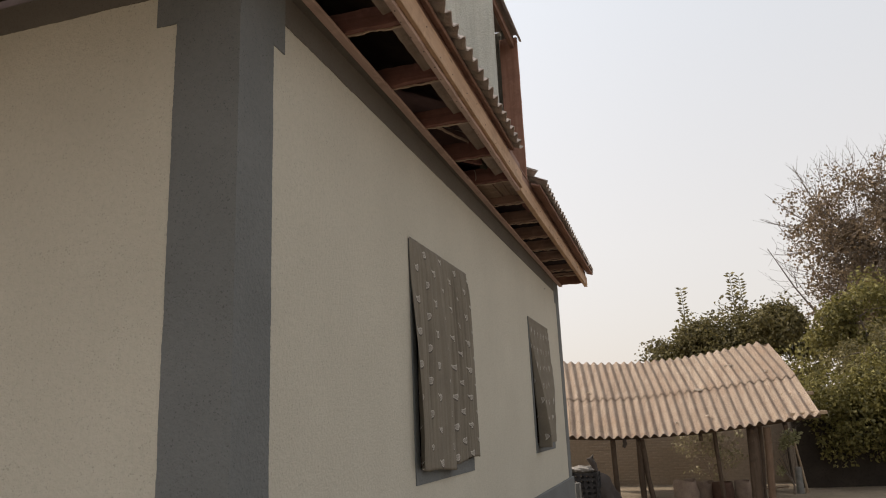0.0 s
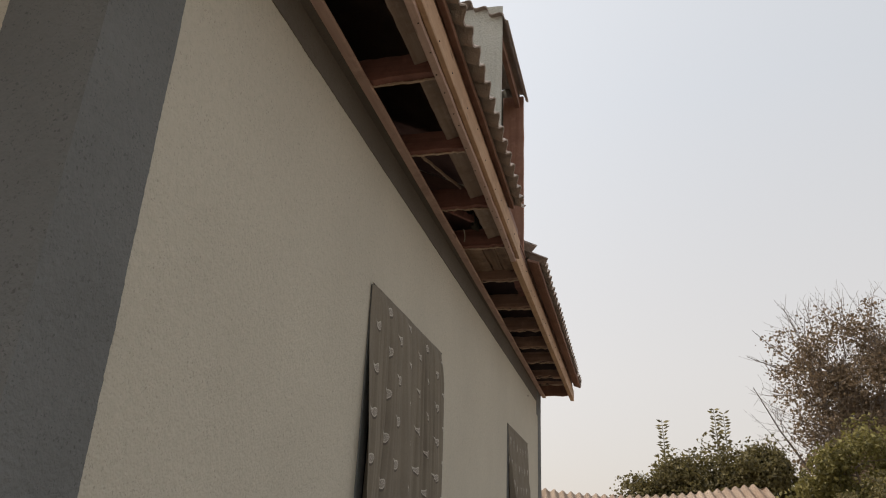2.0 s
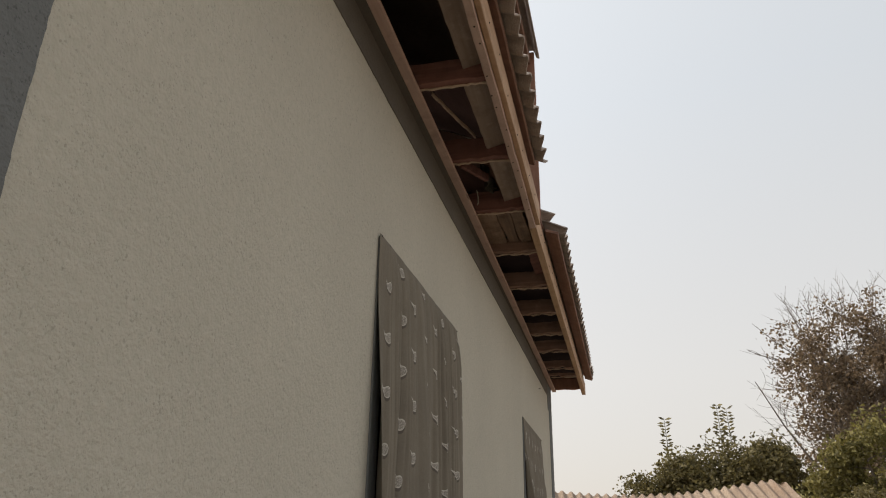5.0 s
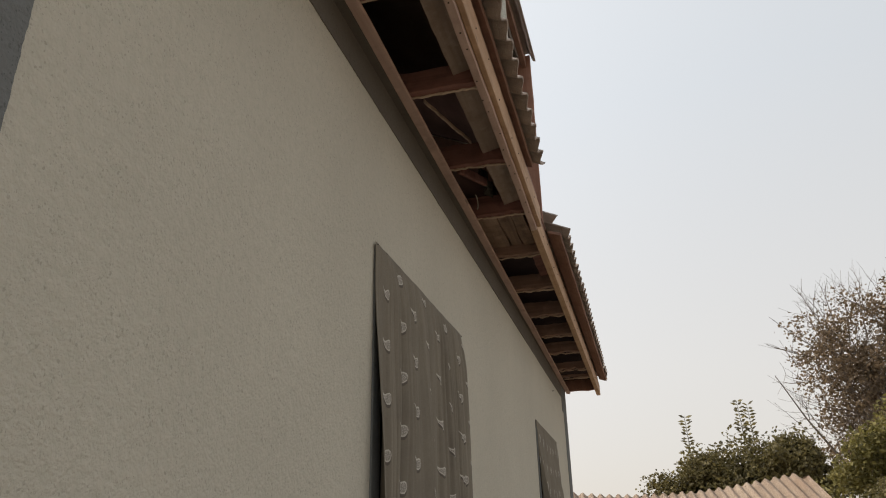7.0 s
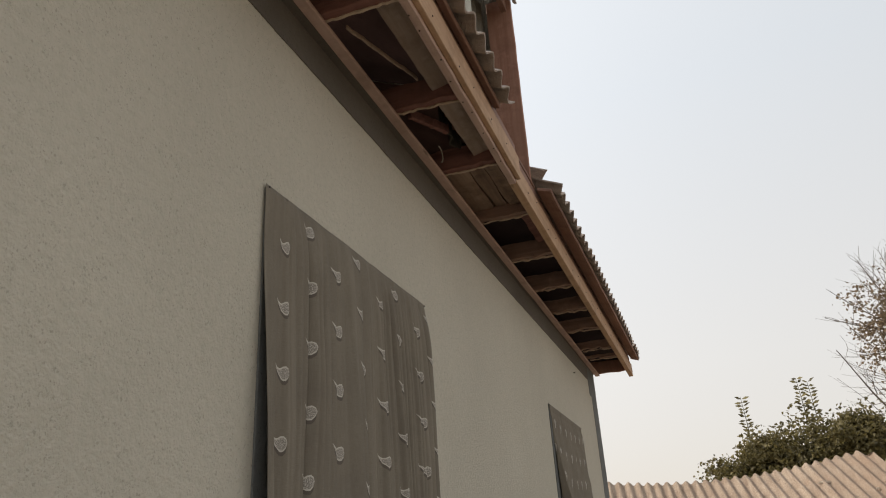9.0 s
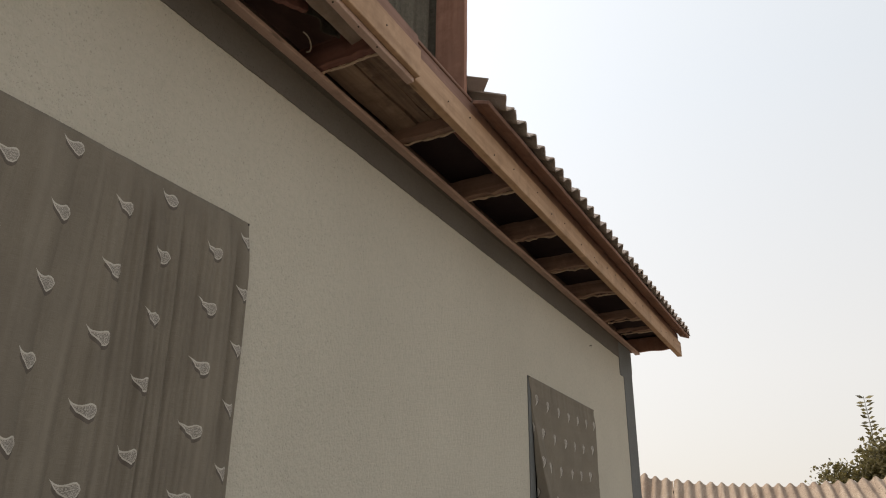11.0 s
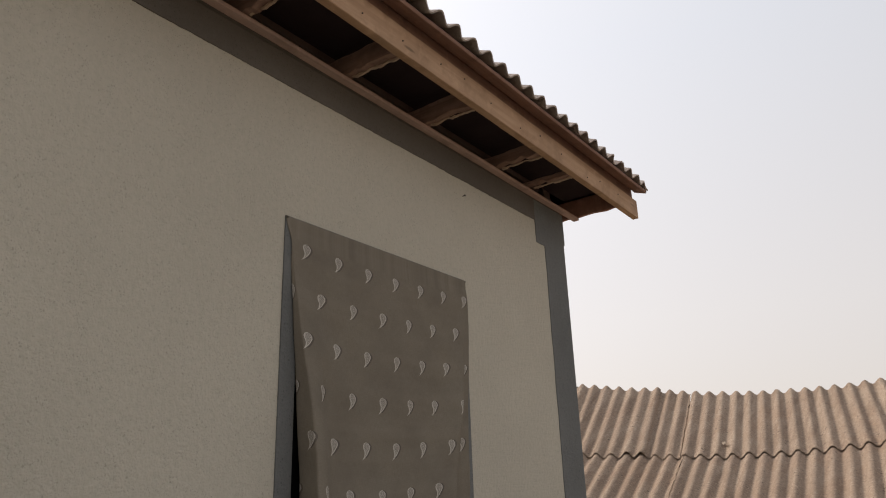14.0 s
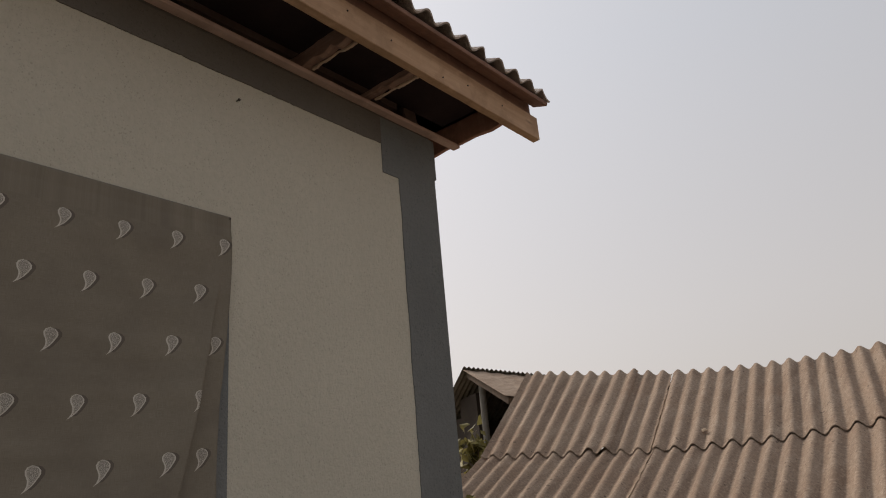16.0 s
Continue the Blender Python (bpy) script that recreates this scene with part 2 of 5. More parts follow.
def rough_plain(name, a, b, scale=6.0, rough=0.9, bump=0.4, metal=0.0, dist=0.01):
    m = Mat(name, rough, metal, 0.2)
    n = m.noise(scale, 6)
    f = m.noise(scale * 14, 3)
    c = m.mix(m.ramp(n, (0.32, (0, 0, 0)), (0.68, (1, 1, 1))), a, b)
    c = m.mix(m.ramp(f, (0.5, (0, 0, 0)), (0.7, (0.5,) * 3)), c, tuple(k * 0.6 for k in a))
    c = m.mix(m.math("MULTIPLY", m.random(), 0.3), c, tuple(k * 0.7 for k in a))
    m.colour(c)
    m.bump(m.math("ADD", n, m.math("MULTIPLY", f, 0.4)), bump, dist)
    return m.m


def leaf(name, a, b):
    m = Mat(name, 0.6, 0, 0.25)
    n = m.t.nodes.new("ShaderNodeNewGeometry").outputs["Random Per Island"]
    c = m.mix(n, a, b)
    m.colour(c)
    # light that passes through the blade
    tr = m.t.nodes.new("ShaderNodeBsdfTranslucent")
    m.link(m.mix(0.5, c, (b[0] * 1.5, b[1] * 1.5, b[2] * 1.2)), tr.inputs["Color"])
    both = m.t.nodes.new("ShaderNodeMixShader")
    both.inputs[0].default_value = 0.25
    m.link(m.b.outputs[0], both.inputs[1])
    m.link(tr.outputs[0], both.inputs[2])
    m.link(both.outputs[0], m.t.nodes["Material Output"].inputs["Surface"])
    return m.m


M_WALL = plaster("cream_plaster", (0.545, 0.511, 0.430), (0.480, 0.450, 0.377), 0.68, 0.50)
M_GREY = plaster("grey_plaster", (0.190, 0.197, 0.195), (0.144, 0.149, 0.147), 1.0, 0.55, 0.6)
# grey plaster again, with the warm shade under the eaves put into its colour
M_BAND_SHADE = plaster("grey_plaster_eave_shade", (0.158, 0.144, 0.127), (0.116, 0.104, 0.091), 0.8, 0.3, 0.6)
M_RAW = wood("raw_pine", (0.52, 0.355, 0.235), (0.38, 0.240, 0.150))
M_RAWPINK = wood("planed_batten", (0.56, 0.415, 0.360), (0.43, 0.305, 0.262))
M_JOIST = wood("rough_joist", (0.275, 0.140, 0.117), (0.150, 0.073, 0.062), "X")
M_JOISTPALE = wood("pale_rough_joist", (0.375, 0.252, 0.200), (0.195, 0.122, 0.096), "X")
M_BARK_EDGE = wood("joist_edge", (0.54, 0.42, 0.33), (0.34, 0.24, 0.175), "X")
M_BROWN = wood("brown_board", (0.40, 0.225, 0.165), (0.28, 0.145, 0.105), "Z", knots=False)
M_EAVEBOARD = wood("eave_board", (0.31, 0.190, 0.148), (0.19, 0.108, 0.083), "Y", knots=False)
M_SPLIT = wood("split_board", (0.40, 0.285, 0.21), (0.10, 0.062, 0.045), "Y", 0.45)
# darkened so that little light bounces back onto the gable wall
M_SOFFIT = wood("soffit_shade_board", (0.052, 0.036, 0.029), (0.030, 0.020, 0.016), "X")
M_OLD = wood("weathered_plank", (0.42, 0.330, 0.272), (0.26, 0.195, 0.158), "Y")
M_BAY_SHADE = rough_plain("bay_shade", (0.050, 0.034, 0.037), (0.030, 0.020, 0.023), 4.0)
M_POST = wood("old_post", (0.12, 0.085, 0.060), (0.055, 0.039, 0.028), "Z")
M_POSTPALE = wood("pale_pole", (0.42, 0.32, 0.22), (0.25, 0.18, 0.12), "Z")
M_POSTBROWN = wood("peeled_pole", (0.20, 0.135, 0.092), (0.12, 0.078, 0.053), "Z")
M_TARP = rough_plain("dark_tarpaulin", (0.055, 0.045, 0.040), (0.085, 0.070, 0.060), 5.0, 0.7)
M_SLATE = slate("grey_slate", (0.52, 0.457, 0.412), (0.375, 0.315, 0.278), (0.60, 0.55, 0.505), "X", 0.2)
M_SLATE_SHED = slate("beige_slate", (0.468, 0.370, 0.285), (0.255, 0.187, 0.140), (0.585, 0.480, 0.380), "Y", 0.85, 0.55)
M_SLATE_LIGHT = slate("pale_sheet", (0.60, 0.60, 0.54), (0.44, 0.44, 0.39), (0.68, 0.68, 0.63), "Z", 0.12)
M_SLATE_DULL = slate("dull_sheet", (0.175, 0.162, 0.132), (0.115, 0.105, 0.085), (0.21, 0.197, 0.165), "Z")
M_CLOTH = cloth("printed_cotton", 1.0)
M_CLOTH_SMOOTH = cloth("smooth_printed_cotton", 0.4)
# roof-space timber, coloured dark to stand for the shade in there
M_DARK = rough_plain("attic_shade_timber", (0.19, 0.135, 0.118), (0.10, 0.072, 0.064), 3.0)
M_SOIL = rough_plain("dry_soil", (0.24, 0.191, 0.136), (0.325, 0.262, 0.190), 1.2, 0.95, 0.6, 0, 0.03)
M_MORTAR = rough_plain("mud_mortar", (0.29, 0.228, 0.168), (0.35, 0.28, 0.205), 8.0)
M_BRICK = rough_plain("mud_brick", (0.39, 0.312, 0.232), (0.31, 0.243, 0.178), 14.0)
# near-black; in the outbuilding it stands for the shade inside
M_DARKWALL = rough_plain("near_black_wall", (0.035, 0.028, 0.022), (0.055, 0.043, 0.033), 2.0)
M_BARKT = rough_plain("bark", (0.14, 0.112, 0.090), (0.24, 0.195, 0.160), 18.0)
M_LEAF = leaf("green_leaf", (0.042, 0.036, 0.018), (0.215, 0.180, 0.078))
M_LEAF_Y = leaf("olive_leaf", (0.042, 0.040, 0.016), (0.27, 0.235, 0.082))
M_LEAF_VINE = leaf("vine_leaf", (0.15, 0.155, 0.070), (0.36, 0.34, 0.19))
M_LEAF_DRY = leaf("pale_dry_leaf", (0.17, 0.15, 0.085), (0.44, 0.38, 0.25))
M_LEAF_B = leaf("brown_leaf", (0.075, 0.055, 0.040), (0.28, 0.205, 0.135))
M_SACK = rough_plain("clay_sack", (0.27, 0.20, 0.155), (0.38, 0.29, 0.225), 9.0)
M_SACKDARK = rough_plain("dark_tin", (0.09, 0.055, 0.04), (0.15, 0.09, 0.065), 9.0)
M_CRATE = rough_plain("black_plastic", (0.035, 0.034, 0.036), (0.060, 0.058, 0.060), 9.0, 0.5)
M_DRYLEAF = rough_plain("dry_leaf", (0.62, 0.52, 0.42), (0.74, 0.64, 0.53), 30.0)
M_TWIG = rough_plain("pale_twig", (0.30, 0.235, 0.18), (0.40, 0.32, 0.25), 18.0)
M_RAG = rough_plain("pale_rag", (0.22, 0.20, 0.18), (0.32, 0.29, 0.26), 6.0)
M_GLASS = Mat("window_glass", 0.08, 0, 0.5).colour((0.02, 0.024, 0.026)).m
M_STEEL = Mat("nail_steel", 0.5, 0.8, 0.5).colour((0.06, 0.05, 0.045)).m
M_WIRE = Mat("wire", 0.5, 0.0, 0.4).colour((0.45, 0.40, 0.34)).m
M_CONCRETE = rough_plain("rough_concrete", (0.17, 0.165, 0.15), (0.25, 0.24, 0.22), 12.0)

# ---- helpers for shapes ----


def part(name, bm, material, parent=None, label="", smooth=False):
    me = bpy.data.meshes.new(name)
    bm.normal_update()
    if smooth:
        for e in bm.edges:
            if len(e.link_faces) != 2 or e.calc_face_angle(0) > 0.9:
                e.smooth = False
    bm.to_mesh(me)
    bm.free()
    me.materials.append(material)
    if smooth:
        for p in me.polygons:
            p.use_smooth = True
    ob = new(name, me)
    if parent is not None:
        ob.parent = parent
    if label:
        tagged(ob, label)
    return ob


def thing(name, label, category, group="", kind="", at=(0, 0, 0)):
    ob = new(name)
    ob.location = at
    return tagged(ob, label, category, group, kind)


def add_box(bm, x0, x1, y0, y1, z0, z1, bevel=0.0, m=None):
    geo = bmesh.ops.create_cube(bm, size=1.0)["verts"]
    for v in geo:
        v.co = Vector(((x0 + x1) / 2 + v.co.x * (x1 - x0), (y0 + y1) / 2 + v.co.y * (y1 - y0), (z0 + z1) / 2 + v.co.z * (z1 - z0)))
    if m is not None:
        for v in geo:
            v.co = m @ v.co
    if bevel:
        edges = list({e for v in geo for e in v.link_edges})
        bmesh.ops.bevel(bm, geom=edges, offset=bevel, segments=1, affect="EDGES")
    return bm


def box(x0, x1, y0, y1, z0, z1, bevel=0.0, m=None):
    return add_box(bmesh.new(), x0, x1, y0, y1, z0, z1, bevel, m)


def board(p0, p1, wide, thick, rng, up=(0, 0, 1), rough=0.004, steps=14, bevel=0.003, ragged=0.0):
    """A sawn board from p0 to p1, its section wide along up, with slightly wandering edges."""
    p0, p1 = Vector(p0), Vector(p1)
    d = (p1 - p0).normalized()
    side = d.cross(Vector(up)).normalized()
    upv = side.cross(d).normalized()
    bm = bmesh.new()
    rings = []
    w_off = [rng.uniform(-1, 1) for _ in range(steps + 1)]
    chew = Vector((0, rng.uniform(0, 50), 0))
    for i in range(steps + 1):
        c = p0.lerp(p1, i / steps)
        a = rough * w_off[i]
        low = ragged * max(0.0, 0.45 + 1.1 * noise.noise(c * 14 + chew)) if ragged else 0
        ring = [bm.verts.new(c + side * sx * thick / 2 + upv * (sz * wide / 2 + a + (low if sz < 0 else 0)))
                for sx, sz in ((-1, -1), (1, -1), (1, 1), (-1, 1))]
        rings.append(ring)
    for a, b in zip(rings, rings[1:]):
        for k in range(4):
            bm.faces.new((a[k], a[(k + 1) % 4], b[(k + 1) % 4], b[k]))
    bm.faces.new(rings[0][::-1])
    bm.faces.new(rings[-1])
    bmesh.ops.recalc_face_normals(bm, faces=bm.faces[:])
    if bevel:
        long = [e for e in bm.edges if len(e.link_faces) == 2 and e.calc_face_angle(0) > 0.9]
        bmesh.ops.bevel(bm, geom=long, offset=bevel, segments=1, affect="EDGES")
    return bm


def tube(points, radii, sides=8, cap=True, bm=None):
    bm = bm or bmesh.new()
    pts = [Vector(p) for p in points]
    rings = []
    side = None
    for i, p in enumerate(pts):
        d = (pts[min(i + 1, len(pts) - 1)] - pts[max(i - 1, 0)]).normalized()
        ref = side if side is not None else (Vector((1, 0, 0)) if abs(d.x) < 0.8 else Vector((0, 1, 0)))
        side = (ref - d * ref.dot(d)).normalized()
        other = d.cross(side)
        rings.append([bm.verts.new(p + (side * math.cos(k / sides * math.tau) + other * math.sin(k / sides * math.tau)) * radii[i]) for k in range(sides)])
    for a, b in zip(rings, rings[1:]):
        for k in range(sides):
            bm.faces.new((a[k], a[(k + 1) % sides], b[(k + 1) % sides], b[k]))
    if cap:
        bm.faces.new(rings[0][::-1])
        bm.faces.new(rings[-1])
    return bm


def sheet(place, u0, u1, v0, v1, pitch=0.15, high=0.046, thick=0.007, per=10, rows=3, phase=0.0, ragged=None, flute=None):
    """A corrugated sheet. place(u, v, h) maps the width, the length and the height over the sheet's plane to the world;
    ragged(u) draws its lower end in or out; flute(u) counts the crests where their pitch is uneven."""
    bm = bmesh.new()
    n = max(2, round((u1 - u0) / pitch * per))
    top, low = [], []
    for i in range(n + 1):
        u = u0 + (u1 - u0) * i / n
        h = high / 2 * (math.cos(flute(u) * math.tau) if flute else math.sin((u - phase) / pitch * math.tau))
        a, b = [], []
        for j in range(rows + 1):
            v = v0 + (v1 - v0) * j / rows
            if j == 0 and ragged:
                v += ragged(u)
            a.append(bm.verts.new(place(u, v, h + thick / 2)))
            b.append(bm.verts.new(place(u, v, h - thick / 2)))
        top.append(a)
        low.append(b)
    for i in range(n):
        for j in range(rows):
            bm.faces.new((top[i][j], top[i + 1][j], top[i + 1][j + 1], top[i][j + 1]))
            bm.faces.new((low[i][j], low[i][j + 1], low[i + 1][j + 1], low[i + 1][j]))
        bm.faces.new((top[i][0], low[i][0], low[i + 1][0], top[i + 1][0]))
        bm.faces.new((top[i][rows], top[i + 1][rows], low[i + 1][rows], low[i][rows]))
    for j in range(rows):
        bm.faces.new((top[0][j], top[0][j + 1], low[0][j + 1], low[0][j]))
        bm.faces.new((top[n][j], low[n][j], low[n][j + 1], top[n][j + 1]))
    bmesh.ops.recalc_face_normals(bm, faces=bm.faces[:])
    return bm

# ---- ground ----
RNG = random.Random(7)


def make_ground():
    bm = bmesh.new()
    ring = sorted({*[-2500, -600, -150, -60, -30], *[x * 1.0 for x in range(-16, 31)], *[45, 80, 200, 700, 2500]})
    vs = [[bm.verts.new((x, y, 0.035 * noise.noise(Vector((x * 0.6, y * 0.6, 3.1))) if abs(x) < 40 and abs(y) < 40 else 0)) for y in ring] for x in ring]
    for i in range(len(ring) - 1):
        for j in range(len(ring) - 1):
            bm.faces.new((vs[i][j], vs[i + 1][j], vs[i + 1][j + 1], vs[i][j + 1]))
    return tagged(part("ground", bm, M_SOIL, smooth=True), "bare dry pale-brown soil yard", "ground", kind="structure")


make_ground()

# ---- the house: walls, painted bands, windows ----
L = 8.90        # length of the long wall
W = 6.40        # depth of the house
SOFFIT = 3.55
PLINTH = 0.70
WINDOWS = ((2.03, 3.42), (6.17, 7.56))
WZ0, WZ1 = 1.15, 2.725


def wall_long(name, x0, x1, holes):
    bm = bmesh.new()
    y = 0.0
    for a, b in holes:
        add_box(bm, x0, x1, y, a, PLINTH, SOFFIT)
        add_box(bm, x0, x1, a, b, PLINTH, WZ0 + 0.08)
        add_box(bm, x0, x1, a, b, WZ1 - 0.06, SOFFIT)
        y = b
    add_box(bm, x0, x1, y, L, PLINTH, SOFFIT)
    return part(name, bm, M_WALL)


tagged(wall_long("wall_east", -0.35, 0.0, [(a + 0.07, b - 0.07) for a, b in WINDOWS]), "cream roughcast plaster wall of the house", "wall", kind="structure")
tagged(part("wall_west", box(-W, -W + 0.35, 0, L, PLINTH, SOFFIT), M_WALL), "cream plaster rear wall", "wall", kind="structure")
tagged(part("wall_south", box(-W + 0.35, -0.35, 0.0, 0.35, PLINTH, SOFFIT), M_WALL), "cream plaster gable-side wall", "wall", kind="structure")
tagged(part("wall_north", box(-W + 0.35, -0.35, L - 0.35, L, PLINTH, SOFFIT), M_WALL), "cream plaster far end wall", "wall", kind="structure")
tagged(part("plinth", box(-W - 0.02, 0.03, -0.03, L + 0.025, -0.2, PLINTH, 0.008), M_GREY), "dark grey painted plinth of the house", "plinth", kind="structure")
# unseen; closes the house so that the roof space stays dark
tagged(part("ceiling", box(-W + 0.2, -0.06, 0.2, L - 0.2, 3.705, 3.75), M_DARK), "unseen ceiling boards, dark to keep the roof space dim", "ceiling", kind="structure")


def trim(name, bm, label, paint=None):
    return tagged(part(name, bm, paint or M_GREY), label, "painted band", kind="structure")


P = 0.005


def brushed(bm, face, a0, a1, z0, z1, free, seed):
    """A coat of paint P thick on the wall x = 0 ("east") or on y = 0 / y = L; free names the sides (a, b, low, top) that the brush left uneven."""
    tall = z1 - z0 > a1 - a0
    n = max(6, int((z1 - z0 if tall else a1 - a0) / 0.011))

    def place(a, z, h):
        return {"east": (h, a, z), "south": (a, -h, z), "north": (a, L + h, z)}[face]

    def wob(k, side):
        t = k * 0.011
        return 0.0042 * noise.noise(Vector((t * 5, seed, side * 7))) + 0.0024 * noise.noise(Vector((t * 24, seed, side * 3))) + 0.0026 * noise.noise(Vector((t * 75, seed, side * 5)))

    rings = []
    for k in range(n + 1):
        t = k / n
        if tall:
            z = z0 + (z1 - z0) * t
            p, q = (a0 + (wob(k, 1) if "a" in free else 0), z), (a1 + (wob(k, 2) if "b" in free else 0), z)
        else:
            a = a0 + (a1 - a0) * t
            p, q = (a, z0 + (wob(k, 3) if "low" in free else 0)), (a, z1 + (wob(k, 4) if "top" in free else 0))
        rings.append([bm.verts.new(place(*p, 0)), bm.verts.new(place(*p, P)), bm.verts.new(place(*q, P)), bm.verts.new(place(*q, 0))])
    first = len(bm.faces)
    for u, v in zip(rings, rings[1:]):
        for k in range(4):
            bm.faces.new((u[k], u[(k + 1) % 4], v[(k + 1) % 4], v[k]))
    bm.faces.new(rings[0][::-1])
    bm.faces.new(rings[-1])
    bmesh.ops.recalc_face_normals(bm, faces=list(bm.faces)[first:])
    return bm


trim("trim_band", brushed(bmesh.new(), "east", 0.374, 8.485, 3.388, SOFFIT, ("low",), 1), "grey painted band with the warm eave shade in its colour", M_BAND_SHADE)
trim("trim_band_south", brushed(bmesh.new(), "south", -W + 0.4, -0.415, 3.405, SOFFIT, ("low",), 2), "grey painted band with the warm eave shade in its colour", M_BAND_SHADE)
bm = brushed(bmesh.new(), "east", -P, 0.272, PLINTH, 3.23, ("b",), 3)
brushed(bm, "south", -0.312, 0.0, PLINTH, 3.255, ("a",), 4)
brushed(bm, "east", -P, 0.374, 3.2301, SOFFIT, ("low",), 5)
brushed(bm, "south", -0.415, 0.0, 3.2551, SOFFIT, ("low",), 6)
trim("trim_corner", bm, "dark grey painted corner strip with a stepped head")
bm = brushed(bmesh.new(), "east", 8.606, L + P, PLINTH, 3.222, ("a",), 7)
brushed(bm, "north", -0.3, 0.0, PLINTH, SOFFIT, (), 8)
brushed(bm, "east", 8.485, L + P, 3.2221, SOFFIT, ("low",), 9)
add_box(bm, -0.3, P, L + P, L + 0.024, 3.305, SOFFIT, 0.003)
trim("trim_corner_far", bm, "dark grey painted corner strip with a raised head")


def make_window(n, y0, y1):
    w = thing(f"window_{n}", "dark timber window behind a hung cloth", "window", kind="structure", at=(0, y0, WZ0))
    o = Vector((0, y0, WZ0))

    def local(bm):
        bmesh.ops.translate(bm, verts=bm.verts[:], vec=-o)
        return bm

    bm = box(0.0, 0.007, y0, y0 + 0.085, WZ0, WZ1)
    add_box(bm, 0.0, 0.007, y1 - 0.085, y1, WZ0, WZ1)
    add_box(bm, 0.0, 0.007, y0 + 0.085, y1 - 0.085, WZ0, WZ0 + 0.095)
    add_box(bm, 0.0, 0.007, y0 + 0.085, y1 - 0.085, WZ1 - 0.075, WZ1)
    part("surround", local(bm), M_GREY, w, "dark grey painted surround")
    bm = box(-0.20, -0.13, y0 + 0.07, y0 + 0.14, WZ0 + 0.08, WZ1 - 0.06)
    add_box(bm, -0.20, -0.13, y1 - 0.14, y1 - 0.07, WZ0 + 0.08, WZ1 - 0.06)
    add_box(bm, -0.20, -0.13, y0 + 0.14, y1 - 0.14, WZ0 + 0.08, WZ0 + 0.15)
    add_box(bm, -0.20, -0.13, y0 + 0.14, y1 - 0.14, WZ1 - 0.13, WZ1 - 0.06)
    mid = (y0 + y1) / 2
    add_box(bm, -0.20, -0.13, mid - 0.035, mid + 0.035, WZ0 + 0.15, WZ1 - 0.13)
    part("window_frame", local(bm), M_EAVEBOARD, w, "brown timber frame")
    for a, b in ((y0 + 0.14, mid - 0.035), (mid + 0.035, y1 - 0.14)):
        part("pane", local(box(-0.168, -0.162, a, b, WZ0 + 0.15, WZ1 - 0.13)), M_GLASS, w)


for n, (a, b) in enumerate(WINDOWS):
    make_window(n + 1, a, b)


# ---- the cloths hung over the windows ----


def hang(name, label, y0, y1, z1, z0, out, shift, uv, nu=150, nv=70, low=None, mat=None):
    """A hung cloth: out(s, d) stands off the wall and shift(s, d) slides along it, at the share s of its width and d of its drop."""
    bm = bmesh.new()
    layer = bm.loops.layers.uv.new("print")
    grid, flat = [], {}
    for i in range(nu + 1):
        s = i / nu
        col = []
        for j in range(nv + 1):
            d = j / nv
            y = y0 + (y1 - y0) * s + shift(s, d)
            z = z1 + (z0 + (low(s) if low else 0) - z1) * d
            v = bm.verts.new((0.0095 + out(s, d), y, z))
            flat[v] = uv(s, y0 + (y1 - y0) * s, z1 + (z0 - z1) * d)
            col.append(v)
        grid.append(col)
    for i in range(nu):
        for j in range(nv):
            f = bm.faces.new((grid[i][j + 1], grid[i + 1][j + 1], grid[i + 1][j], grid[i][j]))
            f.smooth = True
            for lp in f.loops:
                lp[layer].uv = flat[lp.vert]
    o = Vector((0.0095, y0, z0))
    bmesh.ops.translate(bm, verts=bm.verts[:], vec=-o)
    t = thing(name, label, "hung cloth", "cloths over the windows", at=o)
    c = part("cloth", bm, mat or M_CLOTH, t)
    sol = c.modifiers.new("thickness", "SOLIDIFY")
    sol.thickness, sol.offset = 0.0018, 0.0
    return t, o


def nails_for(t, o, spots):
    for y, z in spots:
        bm = tube([(0.006, y, z), (0.013, y + 0.001, z + 0.001)], [0.0022, 0.0022], 6)
        tube([(0.013, y + 0.001, z + 0.001), (0.0155, y + 0.001, z + 0.001)], [0.0040, 0.0035], 8, bm=bm)
        bmesh.ops.translate(bm, verts=bm.verts[:], vec=-o)
        part("nail", bm, M_STEEL, t)


def smooth01(v):
    v = min(max(v, 0.0), 1.0)
    return v * v * (3 - 2 * v)


# how far the gathered cloth stands off, share by share of its width: soft ridges between narrow valleys
RIDGES = ((0.0, 0.010), (0.030, 0.008), (0.052, 0.006), (0.098, 0.032), (0.140, 0.018), (0.200, 0.040), (0.250, 0.020), (0.300, 0.023), (0.395, 0.054), (0.440, 0.044), (0.515, 0.021), (0.548, 0.001),
          (0.590, 0.028), (0.645, 0.006), (0.670, 0.008), (0.702, 0.027), (0.765, 0.010), (0.800, 0.013), (0.920, 0.040), (0.962, 0.026), (1.0, 0.006))


def ridge_line(s):
    for (a, va), (b, vb) in zip(RIDGES, RIDGES[1:]):
        if s <= b:
            return va + (vb - va) * smooth01((s - a) / (b - a))
    return RIDGES[-1][1]


